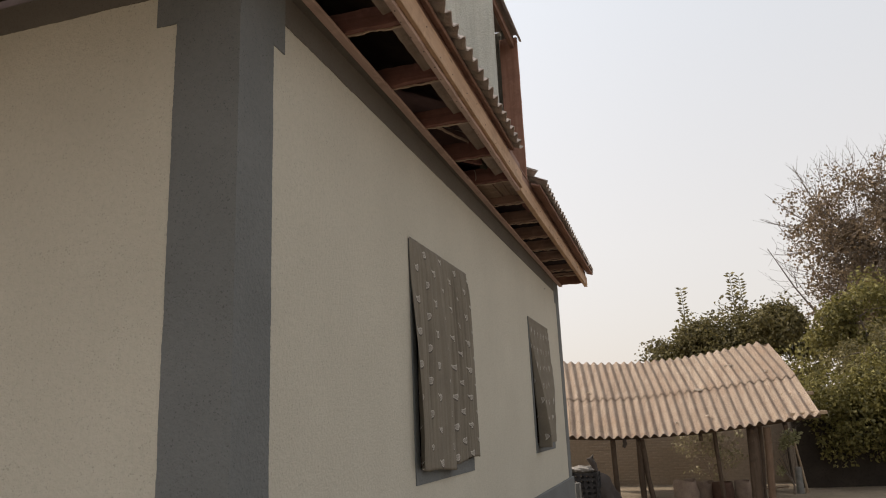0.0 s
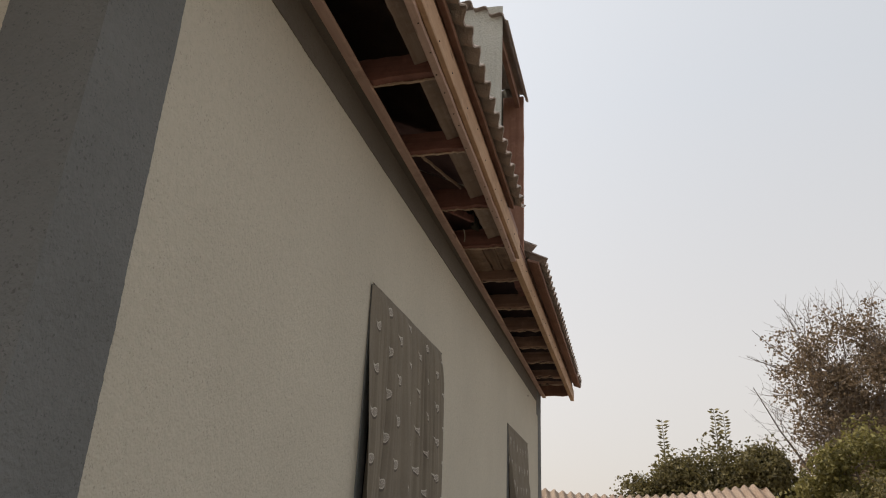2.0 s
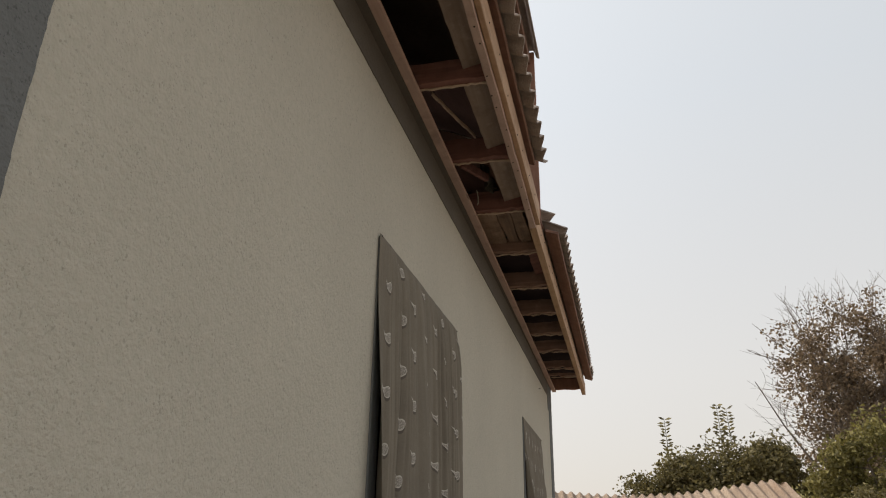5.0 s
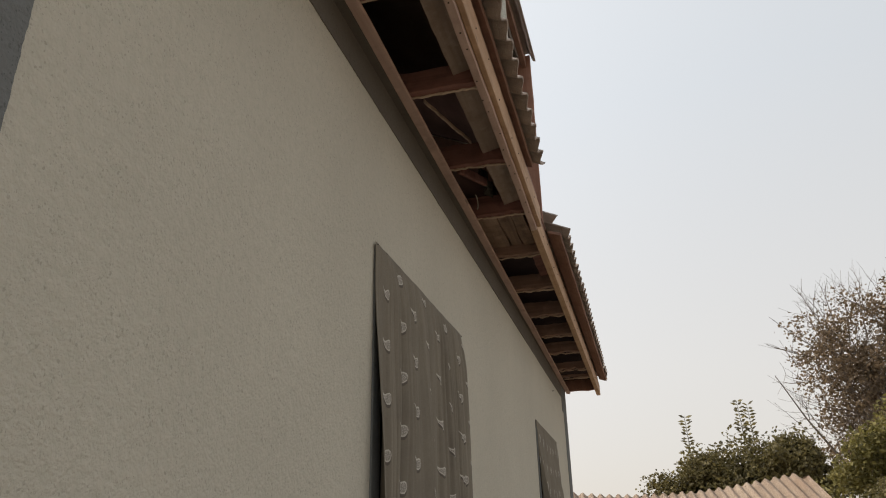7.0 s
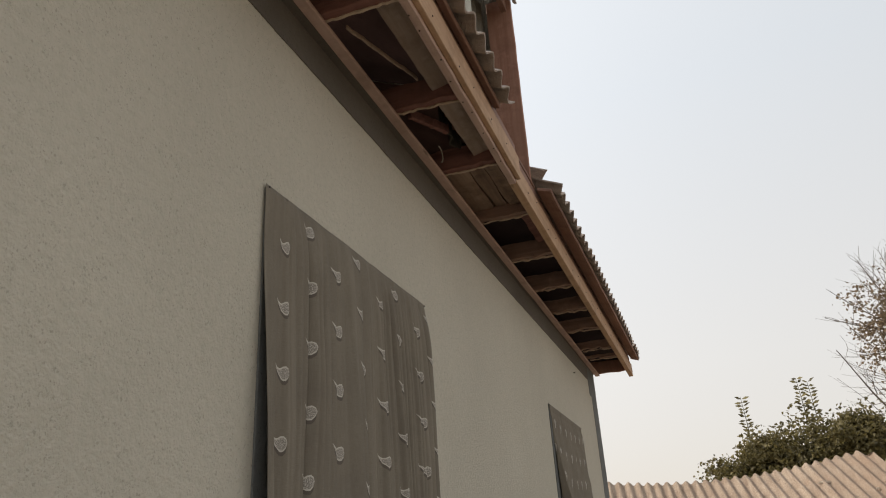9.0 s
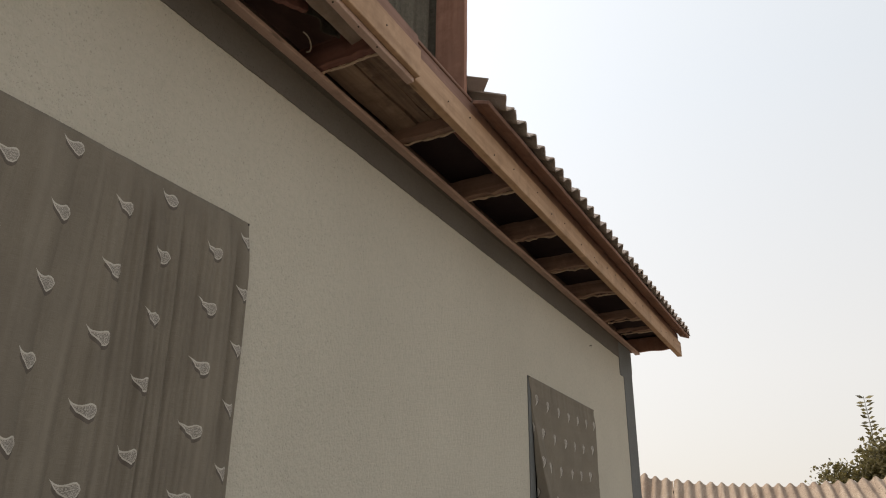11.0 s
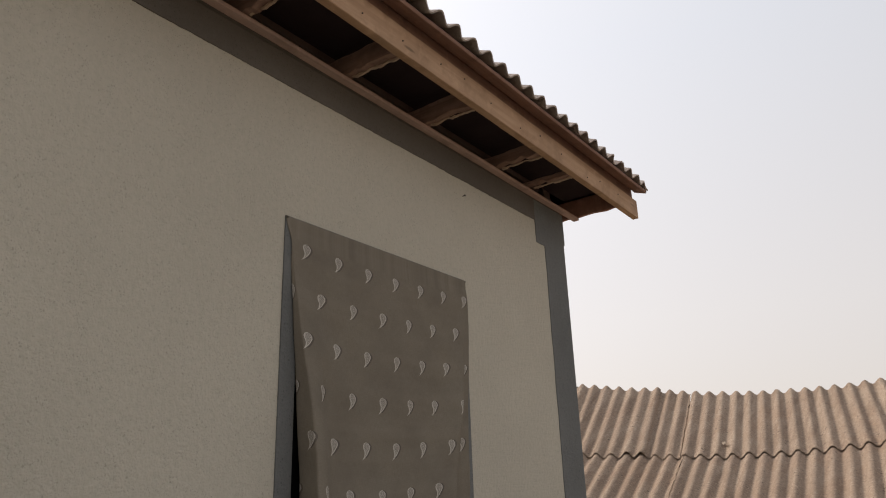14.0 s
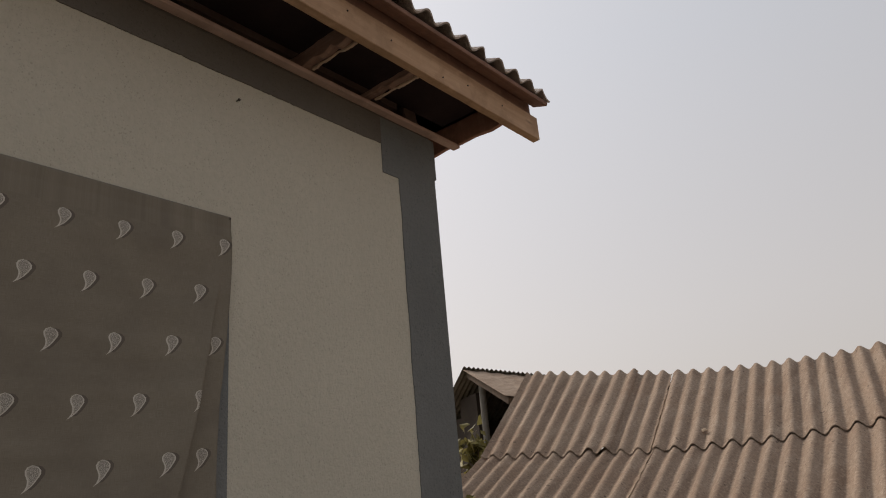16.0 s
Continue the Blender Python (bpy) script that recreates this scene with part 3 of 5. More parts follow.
def out1(s, d):
    deep = 0.10 + 0.90 * smooth01(d * 1.9)
    wander = 0.008 * math.sin(d * 5 + s * 11) * d + 0.010 * noise.noise(Vector((s * 6, d * 2.2, 5.1))) * d
    f = 0.80 * ridge_line(min(max(s + wander * math.sin(math.pi * s), 0.0), 1.0)) * deep
    tuck = 0.0060 * abs(math.sin(s * 62 + 2.2 * math.sin(s * 9))) * math.exp(-d * 7.0) * smooth01(d * 30)
    edge = 0.054 * (1 - smooth01(s / 0.050)) * smooth01((d - 0.02) / 0.85) + 0.020 * math.exp(-((s - 0.034) / 0.008) ** 2) * smooth01((d - 0.35) / 0.4)
    fine = 0.0030 * noise.noise(Vector((s * 9, d * 5, 1.7))) + 0.0042 * noise.noise(Vector((s * 26, d * 4 + s * 6, 4.4)))
    phase = s * 44 + 2.2 * math.sin(s * 8.3) + 1.3 * noise.noise(Vector((s * 5, d * 1.4, 3.3)))
    gather = 0.022 * abs(math.sin(phase)) ** 0.8 * max(0.25, 0.8 + 0.8 * noise.noise(Vector((s * 8, d * 1.0, 9.1)))) * (1 - 0.25 * d)
    minor = 0.0075 * abs(math.sin(phase * 2.6 + 1.1 + 1.2 * noise.noise(Vector((s * 7, d * 1.2, 6.3)))))
    pull = (gather + minor) * smooth01((s - 0.045) / 0.06) * (0.25 + 0.75 * smooth01(d * 6)) + 0.0022 * noise.noise(Vector((s * 60, d * 3, 7.7)))
    return max(0.0, f + tuck + edge + (fine + pull) * smooth01(d * 14) + 0.006 * d ** 1.2)


def shift1(s, d):
    return -0.010 * max(0.0, 1 - s * 20) * max(0.0, 1 - d * 2.5) + 0.004 * d * (1 - s) + 0.034 * d * s - 0.030 * (1 - smooth01(s / 0.05)) * d


# how the gathers share out the printed columns over the hung width
GATHERS = ((0.0, 5.96), (0.079, 6.136), (0.176, 6.344), (0.331, 6.552), (0.460, 6.760), (0.612, 6.968), (0.724, 7.176), (0.888, 7.384), (0.990, 7.592), (1.0, 7.61))


def printed1(s):
    for (a, va), (b, vb) in zip(GATHERS, GATHERS[1:]):
        if s <= b:
            return va + (vb - va) * (s - a) / (b - a)
    return GATHERS[-1][1]


cl1, o1 = hang("hung_cloth", "gathered grey-brown cotton cloth printed with pale drops, covering a window", 2.03, 3.42, 2.733, 1.235, out1, shift1,
               lambda s, y, z: ((2.679 - 0.044 * max(0.0, y - 2.69) - 0.05 * max(0.0, 2.69 - y) - z) * 0.971 + 0.109 + 6.24, printed1(s) + 0.006 + 0.055 * (2.733 - z) / 1.498), nu=440, nv=80,
               low=lambda s: -0.022 + 0.016 * math.sin(s * 9) - 0.030 * smooth01((0.10 - s) / 0.10) * -1.6 + 0.032 * smooth01((s - 0.53) / 0.03))
nails_for(cl1, o1, ((2.036, 2.726), (3.414, 2.726)))


def edge2(d):
    """Where the loose side turns into the front, as a share of its width."""
    return 0.030 + 0.058 * smooth01(d * 1.3)


def turn2(d):
    """Where the front doubles back on the other side."""
    return 0.985 - 0.215 * d ** 1.2


def out2(s, d):
    g = smooth01(d * 1.05)
    e = edge2(d)
    if s < e:
        pleat = 0.008 * g + 0.140 * g * (s / e) ** 0.9
    else:
        pleat = 0.148 * g * (1 - smooth01((s - e) / (0.115 + 0.04 * d))) ** 1.15
    belly = 0.010 * smooth01(d * 8) + 0.018 * smooth01(d * 1.6)
    sf = turn2(d)
    loose = smooth01((d - 0.10) / 0.5)
    flap = -0.050 * smooth01((s - sf) / 0.014) * loose
    puff = 0.036 * math.exp(-((min(s, sf) - sf) / 0.10) ** 2) * loose
    drape = 0.006 * math.sin(s * 13 + 1.5 * d) * smooth01(d * 1.5) * (1 - s)
    pull = 0.009 * math.sin((s * 0.9 - d * 0.8) * 26) * smooth01(1 - s * 1.5) * smooth01(d * 3) * (1 - d)
    fine = 0.009 * noise.noise(Vector((s * 5, d * 4, 8.2))) + 0.0055 * noise.noise(Vector((s * 9 - d * 5, d * 14, 5.4))) + 0.0030 * noise.noise(Vector((s * 22 + d * 4, d * 9, 2.6)))
    tiny = 0.0016 * math.sin(s * 85) * math.exp(-d * 10) - 0.0035 * math.exp(-((d - 0.034) / 0.007) ** 2)
    k = smooth01((s - e * 0.6) / 0.10)
    return max(0.0, pleat + (belly + drape + pull) * k + flap + puff + fine * smooth01(d * 6) + tiny)


def shift2(s, d):
    e = edge2(d)
    g = smooth01(d * 1.05)
    if s < e:
        side = (0.034 * smooth01(d * 12) + 0.098 * g) * (1 - s / e) - 0.022 * g * s / e
    else:
        side = -0.022 * g * (1 - smooth01((s - e) / 0.16))
    return side - 0.058 * smooth01((s - turn2(d)) / 0.016) * smooth01((d - 0.10) / 0.55)


cl2, o2 = hang("hung_cloth", "smooth grey-brown cotton cloth printed with pale drops, loose at its side", 6.17, 7.56, 2.722, 1.215, out2, shift2,
               lambda s, y, z: ((y - 7.315 + 0.030 * (2.553 - z)) * 1.0097 + 0.104 + 0.208 * 30, min(z - 2.588 + 0.041 * math.sin(math.pi * min(1.0, 0.06 + s * 0.86)), 0.050) * 0.998 + 0.104 + 0.208 * 30), nu=220, nv=160, low=lambda s: -0.02 * math.sin(s * 5) + 0.03 * s, mat=M_CLOTH_SMOOTH)
nails_for(cl2, o2, ((6.176, 2.714), (7.554, 2.714)))

# ---- eaves: joists, fascia, battens, planks ----
eaves = thing("eaves_frame", "open timber eaves with rough joists and a raw pine fascia", "eaves", at=(0, 0, 0))
Y0, Y1 = -0.46, 9.43


def eave_line(y):
    """The middle of the fascia: the eaves run a little askew to the wall."""
    return 0.484 - (y - Y0) * 0.0083 if y < 3.9055 else 0.419 - (y - 3.9055) * 0.0024


def long_board(name, off, z, wide, thick, mat, y0, y1, label="", up=(0, 0, 1), rough=0.002, bevel=0.003):
    """A board along the eaves, off metres from the fascia's middle."""
    return part(name, board((eave_line(y0) + off, y0, z), (eave_line(y1) + off, y1, z), wide, thick, RNG, up, rough, 40, bevel), mat, eaves, label)


# fascia in two lengths that meet beside the dormer
long_board("fascia_board", 0.0, 3.650, 0.150, 0.028, M_RAW, Y0, 3.905, "raw yellow pine fascia board")
long_board("fascia_board", -0.012, 3.6495, 0.150, 0.049, M_RAW, 3.906, Y1, "raw yellow pine fascia board")
long_board("soffit_batten", -0.034, 3.566, 0.038, 0.028, M_RAWPINK, Y0, 3.90, "planed batten along the fascia", up=(1, 0, 0))
part("wall_batten", board((0.078, Y0, 3.564), (0.030, 9.11, 3.566), 0.050, 0.022, RNG, (1, 0, 0), 0.002, 40, 0.003), M_RAWPINK, eaves, "planed batten along the wall")
long_board("eave_board", 0.024, 3.782, 0.038, 0.022, M_EAVEBOARD, Y0, 3.44, "dark red-brown board under the sheets", up=(1, 0, -0.35))
long_board("eave_board", 0.066, 3.776, 0.100, 0.022, M_EAVEBOARD, 4.475, 9.40, "dark red-brown board under the sheets", up=(1, 0, -0.35))
long_board("filler_board", -0.010, 3.765, 0.085, 0.020, M_EAVEBOARD, Y0, 3.90, "dark brown board over the fascia")
long_board("filler_board", -0.010, 3.765, 0.085, 0.020, M_EAVEBOARD, 3.91, 9.38, "dark brown board over the fascia")
JOISTS = (0.20, 0.90, 1.605, 2.289, 3.018, 3.695, 4.413, 5.156, 5.870, 6.535, 7.20, 7.98, 8.40)
for i, y in enumerate(JOISTS):
    tilt = RNG.uniform(-0.012, 0.012)
    h = RNG.uniform(0.120, 0.140) if y < 7.9 else (0.095 if y < 8.2 else 0.045)
    end = eave_line(y) - (0.055 if y < 3.9 else 0.038)
    j = part("joist", board((-0.55, y - 0.03, 3.582 + h / 2), (end, y - 0.03 + tilt, 3.582 + h / 2), h, 0.052, RNG, (0, 0, 1), 0.004, 22, 0.003, 0.010 if y < 4.3 else 0.020 if y < 7.9 else 0.030), M_JOIST if y < 4.3 else M_JOISTPALE, eaves)
    part("sawn_edge", board((0.07, y - 0.012, 3.581), (end, y - 0.010 + tilt, 3.580), 0.012 if y < 4.3 else 0.018, 0.014, RNG, (0, 0, 1), 0.004, 18, 0.002, 0.006 if y < 4.3 else 0.014), M_BARK_EDGE, j, "pale split edge of the joist")
bm = bmesh.new()
ring = [[bm.verts.new((x, y, z)) for x, z in ((0.001, 3.5505), (out_, 3.5535), (out_, 3.566), (0.001, 3.566))] for y, out_ in ((Y0 + 0.46, 0.0535), (8.88, 0.0065))]
for k in range(4):
    bm.faces.new((ring[0][k], ring[0][(k + 1) % 4], ring[1][(k + 1) % 4], ring[1][k]))
bm.faces.new(ring[0][::-1])
bm.faces.new(ring[1])
bmesh.ops.recalc_face_normals(bm, faces=bm.faces[:])
part("fillet", bm, M_BAND_SHADE, eaves, "grey painted fillet between wall and batten, coloured like the band")
# added sheet, near-black to give the eave bays their deep shade
part("underlay", box(-0.055, 0.368, 4.44, 9.10, 3.742, 3.748), M_BAY_SHADE, eaves, "near-black sheet added in the bays to stand for their deep shade")
part("end_board", board((-1.2, 9.12, 3.655), (0.40, 9.12, 3.655), 0.15, 0.028, RNG, (0, 0, 1), 0.006, 14, 0.003, 0.02), M_BROWN, eaves, "red-brown end board with a ragged edge")
# added infill, dark as the shade under the roof end
bm = bmesh.new()
near = [bm.verts.new((x, 9.16, z)) for x, z in ((0.40, 3.66), (0.40, 3.80), (-2.8, 5.28), (-2.8, 3.66))]
bm.faces.new(near)
bmesh.ops.solidify(bm, geom=bm.faces[:], thickness=0.025)
part("end_boarding", bm, M_DARK, eaves, "dark boards closing the roof end")
# weathered planks that hang under the sheets beside the fascia, and a cracked plank soffit in one bay
for y0, y1, x in ((-0.4, 0.88, 0.300), (0.93, 1.58, 0.295), (1.63, 2.27, 0.283), (2.32, 2.99, 0.262), (3.04, 3.67, 0.250)):
    out_ = eave_line((y0 + y1) / 2) - 0.058
    x = (x + 0.012 + out_) / 2
    part("plank", board((x, y0, 3.655), (x, y1, 3.661), 2 * (out_ - x), 0.02, RNG, (1, 0, 0.25), 0.003, 10), M_OLD, eaves, "grey weathered plank")
# one wide board, split in two places from its far end
bm = bmesh.new()
for (x0, x1), depth in (((0.020, 0.172), 0.0), ((0.176, 0.262), 0.006), ((0.268, 0.352), -0.004)):
    top_, low_ = [], []
    for j in range(13):
        t = j / 12
        open_ = 0.010 * max(0.0, (t - 0.45) / 0.55)
        a = x0 + (open_ if x0 > 0.1 else 0) + 0.004 * math.sin(t * 9 + x0 * 40)
        b = x1 - (open_ * 0.4 if x1 < 0.3 else 0) + 0.004 * math.sin(t * 9 + x1 * 40)
        y = 3.66 + 0.74 * t
        z = 3.655 + depth + 0.010 * t
        low_.append([bm.verts.new((a, y, z + 0.005 * math.sin(t * 5))), bm.verts.new((b, y, z - 0.008 * open_ / 0.01 * (x1 < 0.3)))])
        top_.append([bm.verts.new((a, y, z + 0.02)), bm.verts.new((b, y, z + 0.02))])
    for j in range(12):
        bm.faces.new((low_[j][0], low_[j + 1][0], low_[j + 1][1], low_[j][1]))
        bm.faces.new((top_[j][0], top_[j][1], top_[j + 1][1], top_[j + 1][0]))
        bm.faces.new((low_[j][0], top_[j][0], top_[j + 1][0], low_[j + 1][0]))
        bm.faces.new((low_[j][1], low_[j + 1][1], top_[j + 1][1], top_[j][1]))
part("plank", bm, M_SPLIT, eaves, "wide brown soffit board with open splits")
part("plank", board((0.32, 4.42, 3.690), (0.32, 5.08, 3.690), 0.07, 0.018, RNG, (1, 0, 0.2), 0.004, 10), M_JOIST, eaves, "narrow brown plank")
part("brace", board((0.10, 2.42, 3.66), (0.22, 2.93, 3.70), 0.022, 0.010, RNG), M_BARK_EDGE, eaves, "thin pale split lath")
part("brace", board((0.10, 3.10, 3.64), (0.20, 3.40, 3.69), 0.05, 0.025, RNG), M_JOIST, eaves, "short brown brace")
part("wire_end", tube([(0.115, 3.50 + 0.045 * math.cos(a), 3.615 + 0.045 * math.sin(a)) for a in (1.9, 1.4, 0.9, 0.4, -0.1, -0.6, -1.1)], [0.0035] * 7, 6), M_WIRE, eaves, "loop of pale wire")
for k in range(34):
    y = -0.35 + k * 0.285 + RNG.uniform(-0.05, 0.05)
    z = 3.62 + RNG.uniform(-0.02, 0.07)
    part("nail", tube([(eave_line(y) + 0.011, y, z), (eave_line(y) + 0.0175, y, z)], [0.0042, 0.004], 6), M_STEEL, eaves)
for k in range(25):
    y = -0.3 + k * 0.163 + RNG.uniform(-0.05, 0.05)
    x = eave_line(y) - 0.034 + RNG.uniform(-0.012, 0.012)
    part("nail", tube([(x, y, 3.553), (x, y, 3.549)], [0.0042, 0.004], 6), M_STEEL, eaves)

# ---- roof of the house ----
SLOPE = math.atan(0.466)
roof = thing("roof", "pitched roof of weathered grey corrugated sheets", "roof", kind="structure")
EDGE_X, EDGE_Z = 0.555, 3.792


def on_slope(u, v, h):
    """u along the eaves, v up the slope, h over it."""
    edge = 0.6090 - 0.0145 * u if u < 4.0 else 0.600 - 0.0100 * (u - 4.96)
    x = edge - v * math.cos(SLOPE) + h * math.sin(SLOPE)
    z = EDGE_Z + v * math.sin(SLOPE) + h * math.cos(SLOPE)
    return (x, u, z)


def roof_sheet(y0, y1, v0, v1, lift=0.0, seed=0):
    r = random.Random(seed)
    jig = [r.uniform(-0.006, 0.006) for _ in range(4)]

    def place(u, v, h):
        k = (u - y0) / (y1 - y0)
        return on_slope(u, v + jig[0] * (1 - k) + jig[1] * k, h + lift + 0.002 * math.sin(u * 3 + jig[2] * 90))

    chips = [(r.uniform(y0, y1), r.uniform(0.004, 0.014)) for _ in range(3)]
    return part("slate_sheet", sheet(place, y0, y1, v0, v1, thick=0.010, rows=4, ragged=lambda u: sum(d * max(0, 1 - abs(u - c) / 0.05) for c, d in chips)), M_SLATE, roof, smooth=True)


n = 0
for v0, v1 in ((0.0, 1.72), (1.55, 3.27), (3.10, 4.12)):
    y = -0.55
    while y < 9.40:
        y2 = min(y + 1.125, 9.420)
        n += 1
        if v0 == 0.0:
            # the row over the eaves is broken beside the dormer
            if y < 3.46:
                roof_sheet(y, min(y2, 3.465), 0.0, v1 if y2 < 3.3 else 0.35, 0.001 * (n % 2), n)
            if y2 > 4.54:
                roof_sheet(max(y, 4.54), y2, 0.02, v1, 0.001 * (n % 2), n + 50)
        else:
            roof_sheet(y, y2, v0, v1, 0.012 * round(v0) , n)
        y += 1.05
ridge_x = EDGE_X - 4.1 * math.cos(SLOPE)
ridge_z = EDGE_Z + 4.1 * math.sin(SLOPE)
back = sheet(lambda u, v, h: (2 * ridge_x - on_slope(u, v, h)[0], u, on_slope(u, v, h)[2]), -0.55, 9.420, 0.0, 4.1, rows=4, per=6)
part("rear_slope", back, M_SLATE, roof, "far slope of corrugated sheets")
bm = tube([(ridge_x, -0.55, ridge_z + 0.03), (ridge_x, 9.42, ridge_z + 0.03)], [0.11, 0.11], 10)
part("ridge_cap", bm, M_SLATE, roof)
# boards added under the sheets, dark as the shade in the eaves
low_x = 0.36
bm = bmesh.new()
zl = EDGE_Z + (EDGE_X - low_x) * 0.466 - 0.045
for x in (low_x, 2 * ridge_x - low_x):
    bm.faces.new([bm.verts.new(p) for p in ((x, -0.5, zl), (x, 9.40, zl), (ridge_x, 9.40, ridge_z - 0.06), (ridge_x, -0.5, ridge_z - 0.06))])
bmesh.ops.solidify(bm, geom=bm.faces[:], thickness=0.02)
part("roof_boarding", bm, M_DARK, roof, "boards added under the sheets, dark for the shade there")
for yy in (0.05, L - 0.15):
    bm = bmesh.new()
    tri = ((-0.02, 3.55), (-W + 0.02, 3.55), (2 * ridge_x - 0.1, 4.0), (ridge_x, ridge_z - 0.10), (-0.1, 4.0))
    f1 = [bm.verts.new((x, yy, z)) for x, z in tri]
    f2 = [bm.verts.new((x, yy + 0.1, z)) for x, z in tri]
    bm.faces.new(f1)
    bm.faces.new(f2[::-1])
    for k in range(5):
        bm.faces.new((f1[k], f2[k], f2[(k + 1) % 5], f1[(k + 1) % 5]))
    bmesh.ops.recalc_face_normals(bm, faces=bm.faces[:])
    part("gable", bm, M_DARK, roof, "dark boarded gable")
# a lifted piece of flashing beside the dormer
bm = bmesh.new()
tops = []
for u, h, back_off in ((4.455, 0.062, 0.0), (4.505, 0.092, 0.0), (4.520, 0.075, 0.01), (4.548, 0.030, 0.03)):
    tops.append([bm.verts.new(on_slope(u, v + back_off, h)) for v in (0.135, 0.30, 0.50)])
for a, b in zip(tops, tops[1:]):
    for k in range(2):
        bm.faces.new((a[k], b[k], b[k + 1], a[k + 1]))
bmesh.ops.solidify(bm, geom=bm.faces[:], thickness=0.010)
bmesh.ops.recalc_face_normals(bm, faces=bm.faces[:])
part("flashing", bm, M_SLATE, roof, "lifted grey cement flashing")

# added soffit; its depth and dark colour are set to shade the gable wall
tagged(part("soffit_south", box(-W, 0.44, -1.75, -0.01, 3.585, 3.62), M_SOFFIT), "boarded soffit added over the gable side, darkened to deepen its shade", "soffit", kind="structure")

# ---- dormer ----
dormer = thing("dormer", "narrow dormer of pale corrugated sheets with a brown corner board", "dormer", at=(0.38, 3.9, 3.75))
DO = Vector((0.38, 3.9, 3.75))


def over_roof(x):
    """The height at which the roof meets the dormer's cheeks."""
    return 3.775 + (0.48 - x) * 0.466


def at_dormer(bm):
    bmesh.ops.translate(bm, verts=bm.verts[:], vec=-DO)
    return bm


part("side_sheet", at_dormer(sheet(lambda u, v, h: (u, 3.345 + h, max(v, over_roof(u))), -2.4, 0.405, 3.80, 5.50, pitch=0.30, high=0.008, rows=2, phase=0.37)), M_SLATE_LIGHT, dormer, "pale greenish flat side sheet", True)
part("side_sheet", at_dormer(sheet(lambda u, v, h: (u, 4.475 + h, max(v, over_roof(u))), -2.4, 0.37, 3.80, 5.50, pitch=0.15, high=0.03, rows=2)), M_SLATE_DULL, dormer, "", True)
part("front_sheet", at_dormer(sheet(lambda u, v, h: (0.175 + h, u, v), 3.37, 4.415, 3.70, 5.36, pitch=0.15, high=0.04, rows=2)), M_SLATE_DULL, dormer, "dull grey-green corrugated front sheet", True)
part("corner_board", at_dormer(board((0.322, 4.440, 3.70), (0.322, 4.440, 5.38), 0.185, 0.032, RNG, (1, 0, 0), 0.002, 12)), M_BROWN, dormer, "red-brown timber corner board")
part("rail", at_dormer(board((0.36, 3.37, 5.30), (0.36, 4.45, 5.30), 0.08, 0.04, RNG)), M_EAVEBOARD, dormer, "dark brown head rail")
# added board over the slit, to keep sky light out of the bays
part("sill_board", at_dormer(box(0.165, 0.425, 3.44, 4.50, 3.809, 3.826, 0.003)), M_EAVEBOARD, dormer, "brown board added to keep sky light out of the eaves")
CS = math.atan(0.62)
part("canopy_sheet", at_dormer(sheet(lambda u, v, h: (0.465 - u * math.cos(CS) + h * math.sin(CS), v, 5.345 + 0.02 * (v - 3.9) + u * math.sin(CS) + h * math.cos(CS)), 0.0, 1.05, 3.30, 4.465, pitch=0.15, high=0.05, rows=2, phase=0.05)), M_SLATE, dormer, "grey corrugated canopy sheet")
part("canopy_sheet", at_dormer(sheet(lambda u, v, h: (0.465 - u * math.cos(CS) + h * math.sin(CS), v, 5.357 + 0.02 * (v - 3.9) + u * math.sin(CS) + h * math.cos(CS)), 0.98, 2.4, 3.30, 4.465, pitch=0.15, high=0.05, rows=2, phase=0.05)), M_SLATE, dormer, "grey corrugated canopy sheet")

# a stray nail left in the wall
stray = tube([(-0.01, 7.585, 3.280), (0.016, 7.59, 3.283)], [0.003, 0.003], 6)
tube([(0.016, 7.59, 3.283), (0.019, 7.59, 3.283)], [0.007, 0.006], 8, bm=stray)
tagged(part("nail", stray, M_STEEL), "dark nail sticking out of the plaster wall", "nail")

# ---- the low shed behind the house ----
SX0, SX1 = -2.23, 3.64
RIDGE_Y, JOINT_Y, EAVE_Y = 13.45, 12.06, 10.60


def shed_z(x, y):
    """The sagging roof: heights at the ridge, the joint and the eaves, joined up the slope."""
    d = min(max(x, -2.6), 4.0) - 0.7
    ridge = 2.5753 + d * (-0.0146 + d * (0.0510 + d * (0.0002 - d * 0.00124)))
    joint = 1.8491 + d * (0.0186 + d * (0.0374 + d * (-0.00085 - d * 0.00167)))
    eave = 1.1810 + d * (-0.0023 + d * (0.0310 + d * (0.0012 - d * 0.00085)))
    if y >= JOINT_Y:
        return joint + (ridge - joint) * (y - JOINT_Y) / (RIDGE_Y - JOINT_Y)
    return eave + (joint - eave) * (y - EAVE_Y) / (JOINT_Y - EAVE_Y)


shed = thing("shed", "low open shed with a sagging roof of beige corrugated sheets", "shed", at=(0.65, 12.0, 0.0))
SO = Vector((0.65, 12.0, 0.0))


def at_shed(bm):
    bmesh.ops.translate(bm, verts=bm.verts[:], vec=-SO)
    return bm


def slant(u, v):
    """The flutes run a little askew to the ridge, less so low down at the open end."""
    return 0.18 if v >= JOINT_Y else 0.17 - 0.021 * (u - SX0)


# crests counted along the shed: the flutes are wider at its closed end
CRESTS = ((-2.432, -15.0), (-2.083, -13.0), (-0.861, -6.0), (0.110, 0.0), (1.491, 9.0), (3.60, 22.78), (3.91, 24.78))


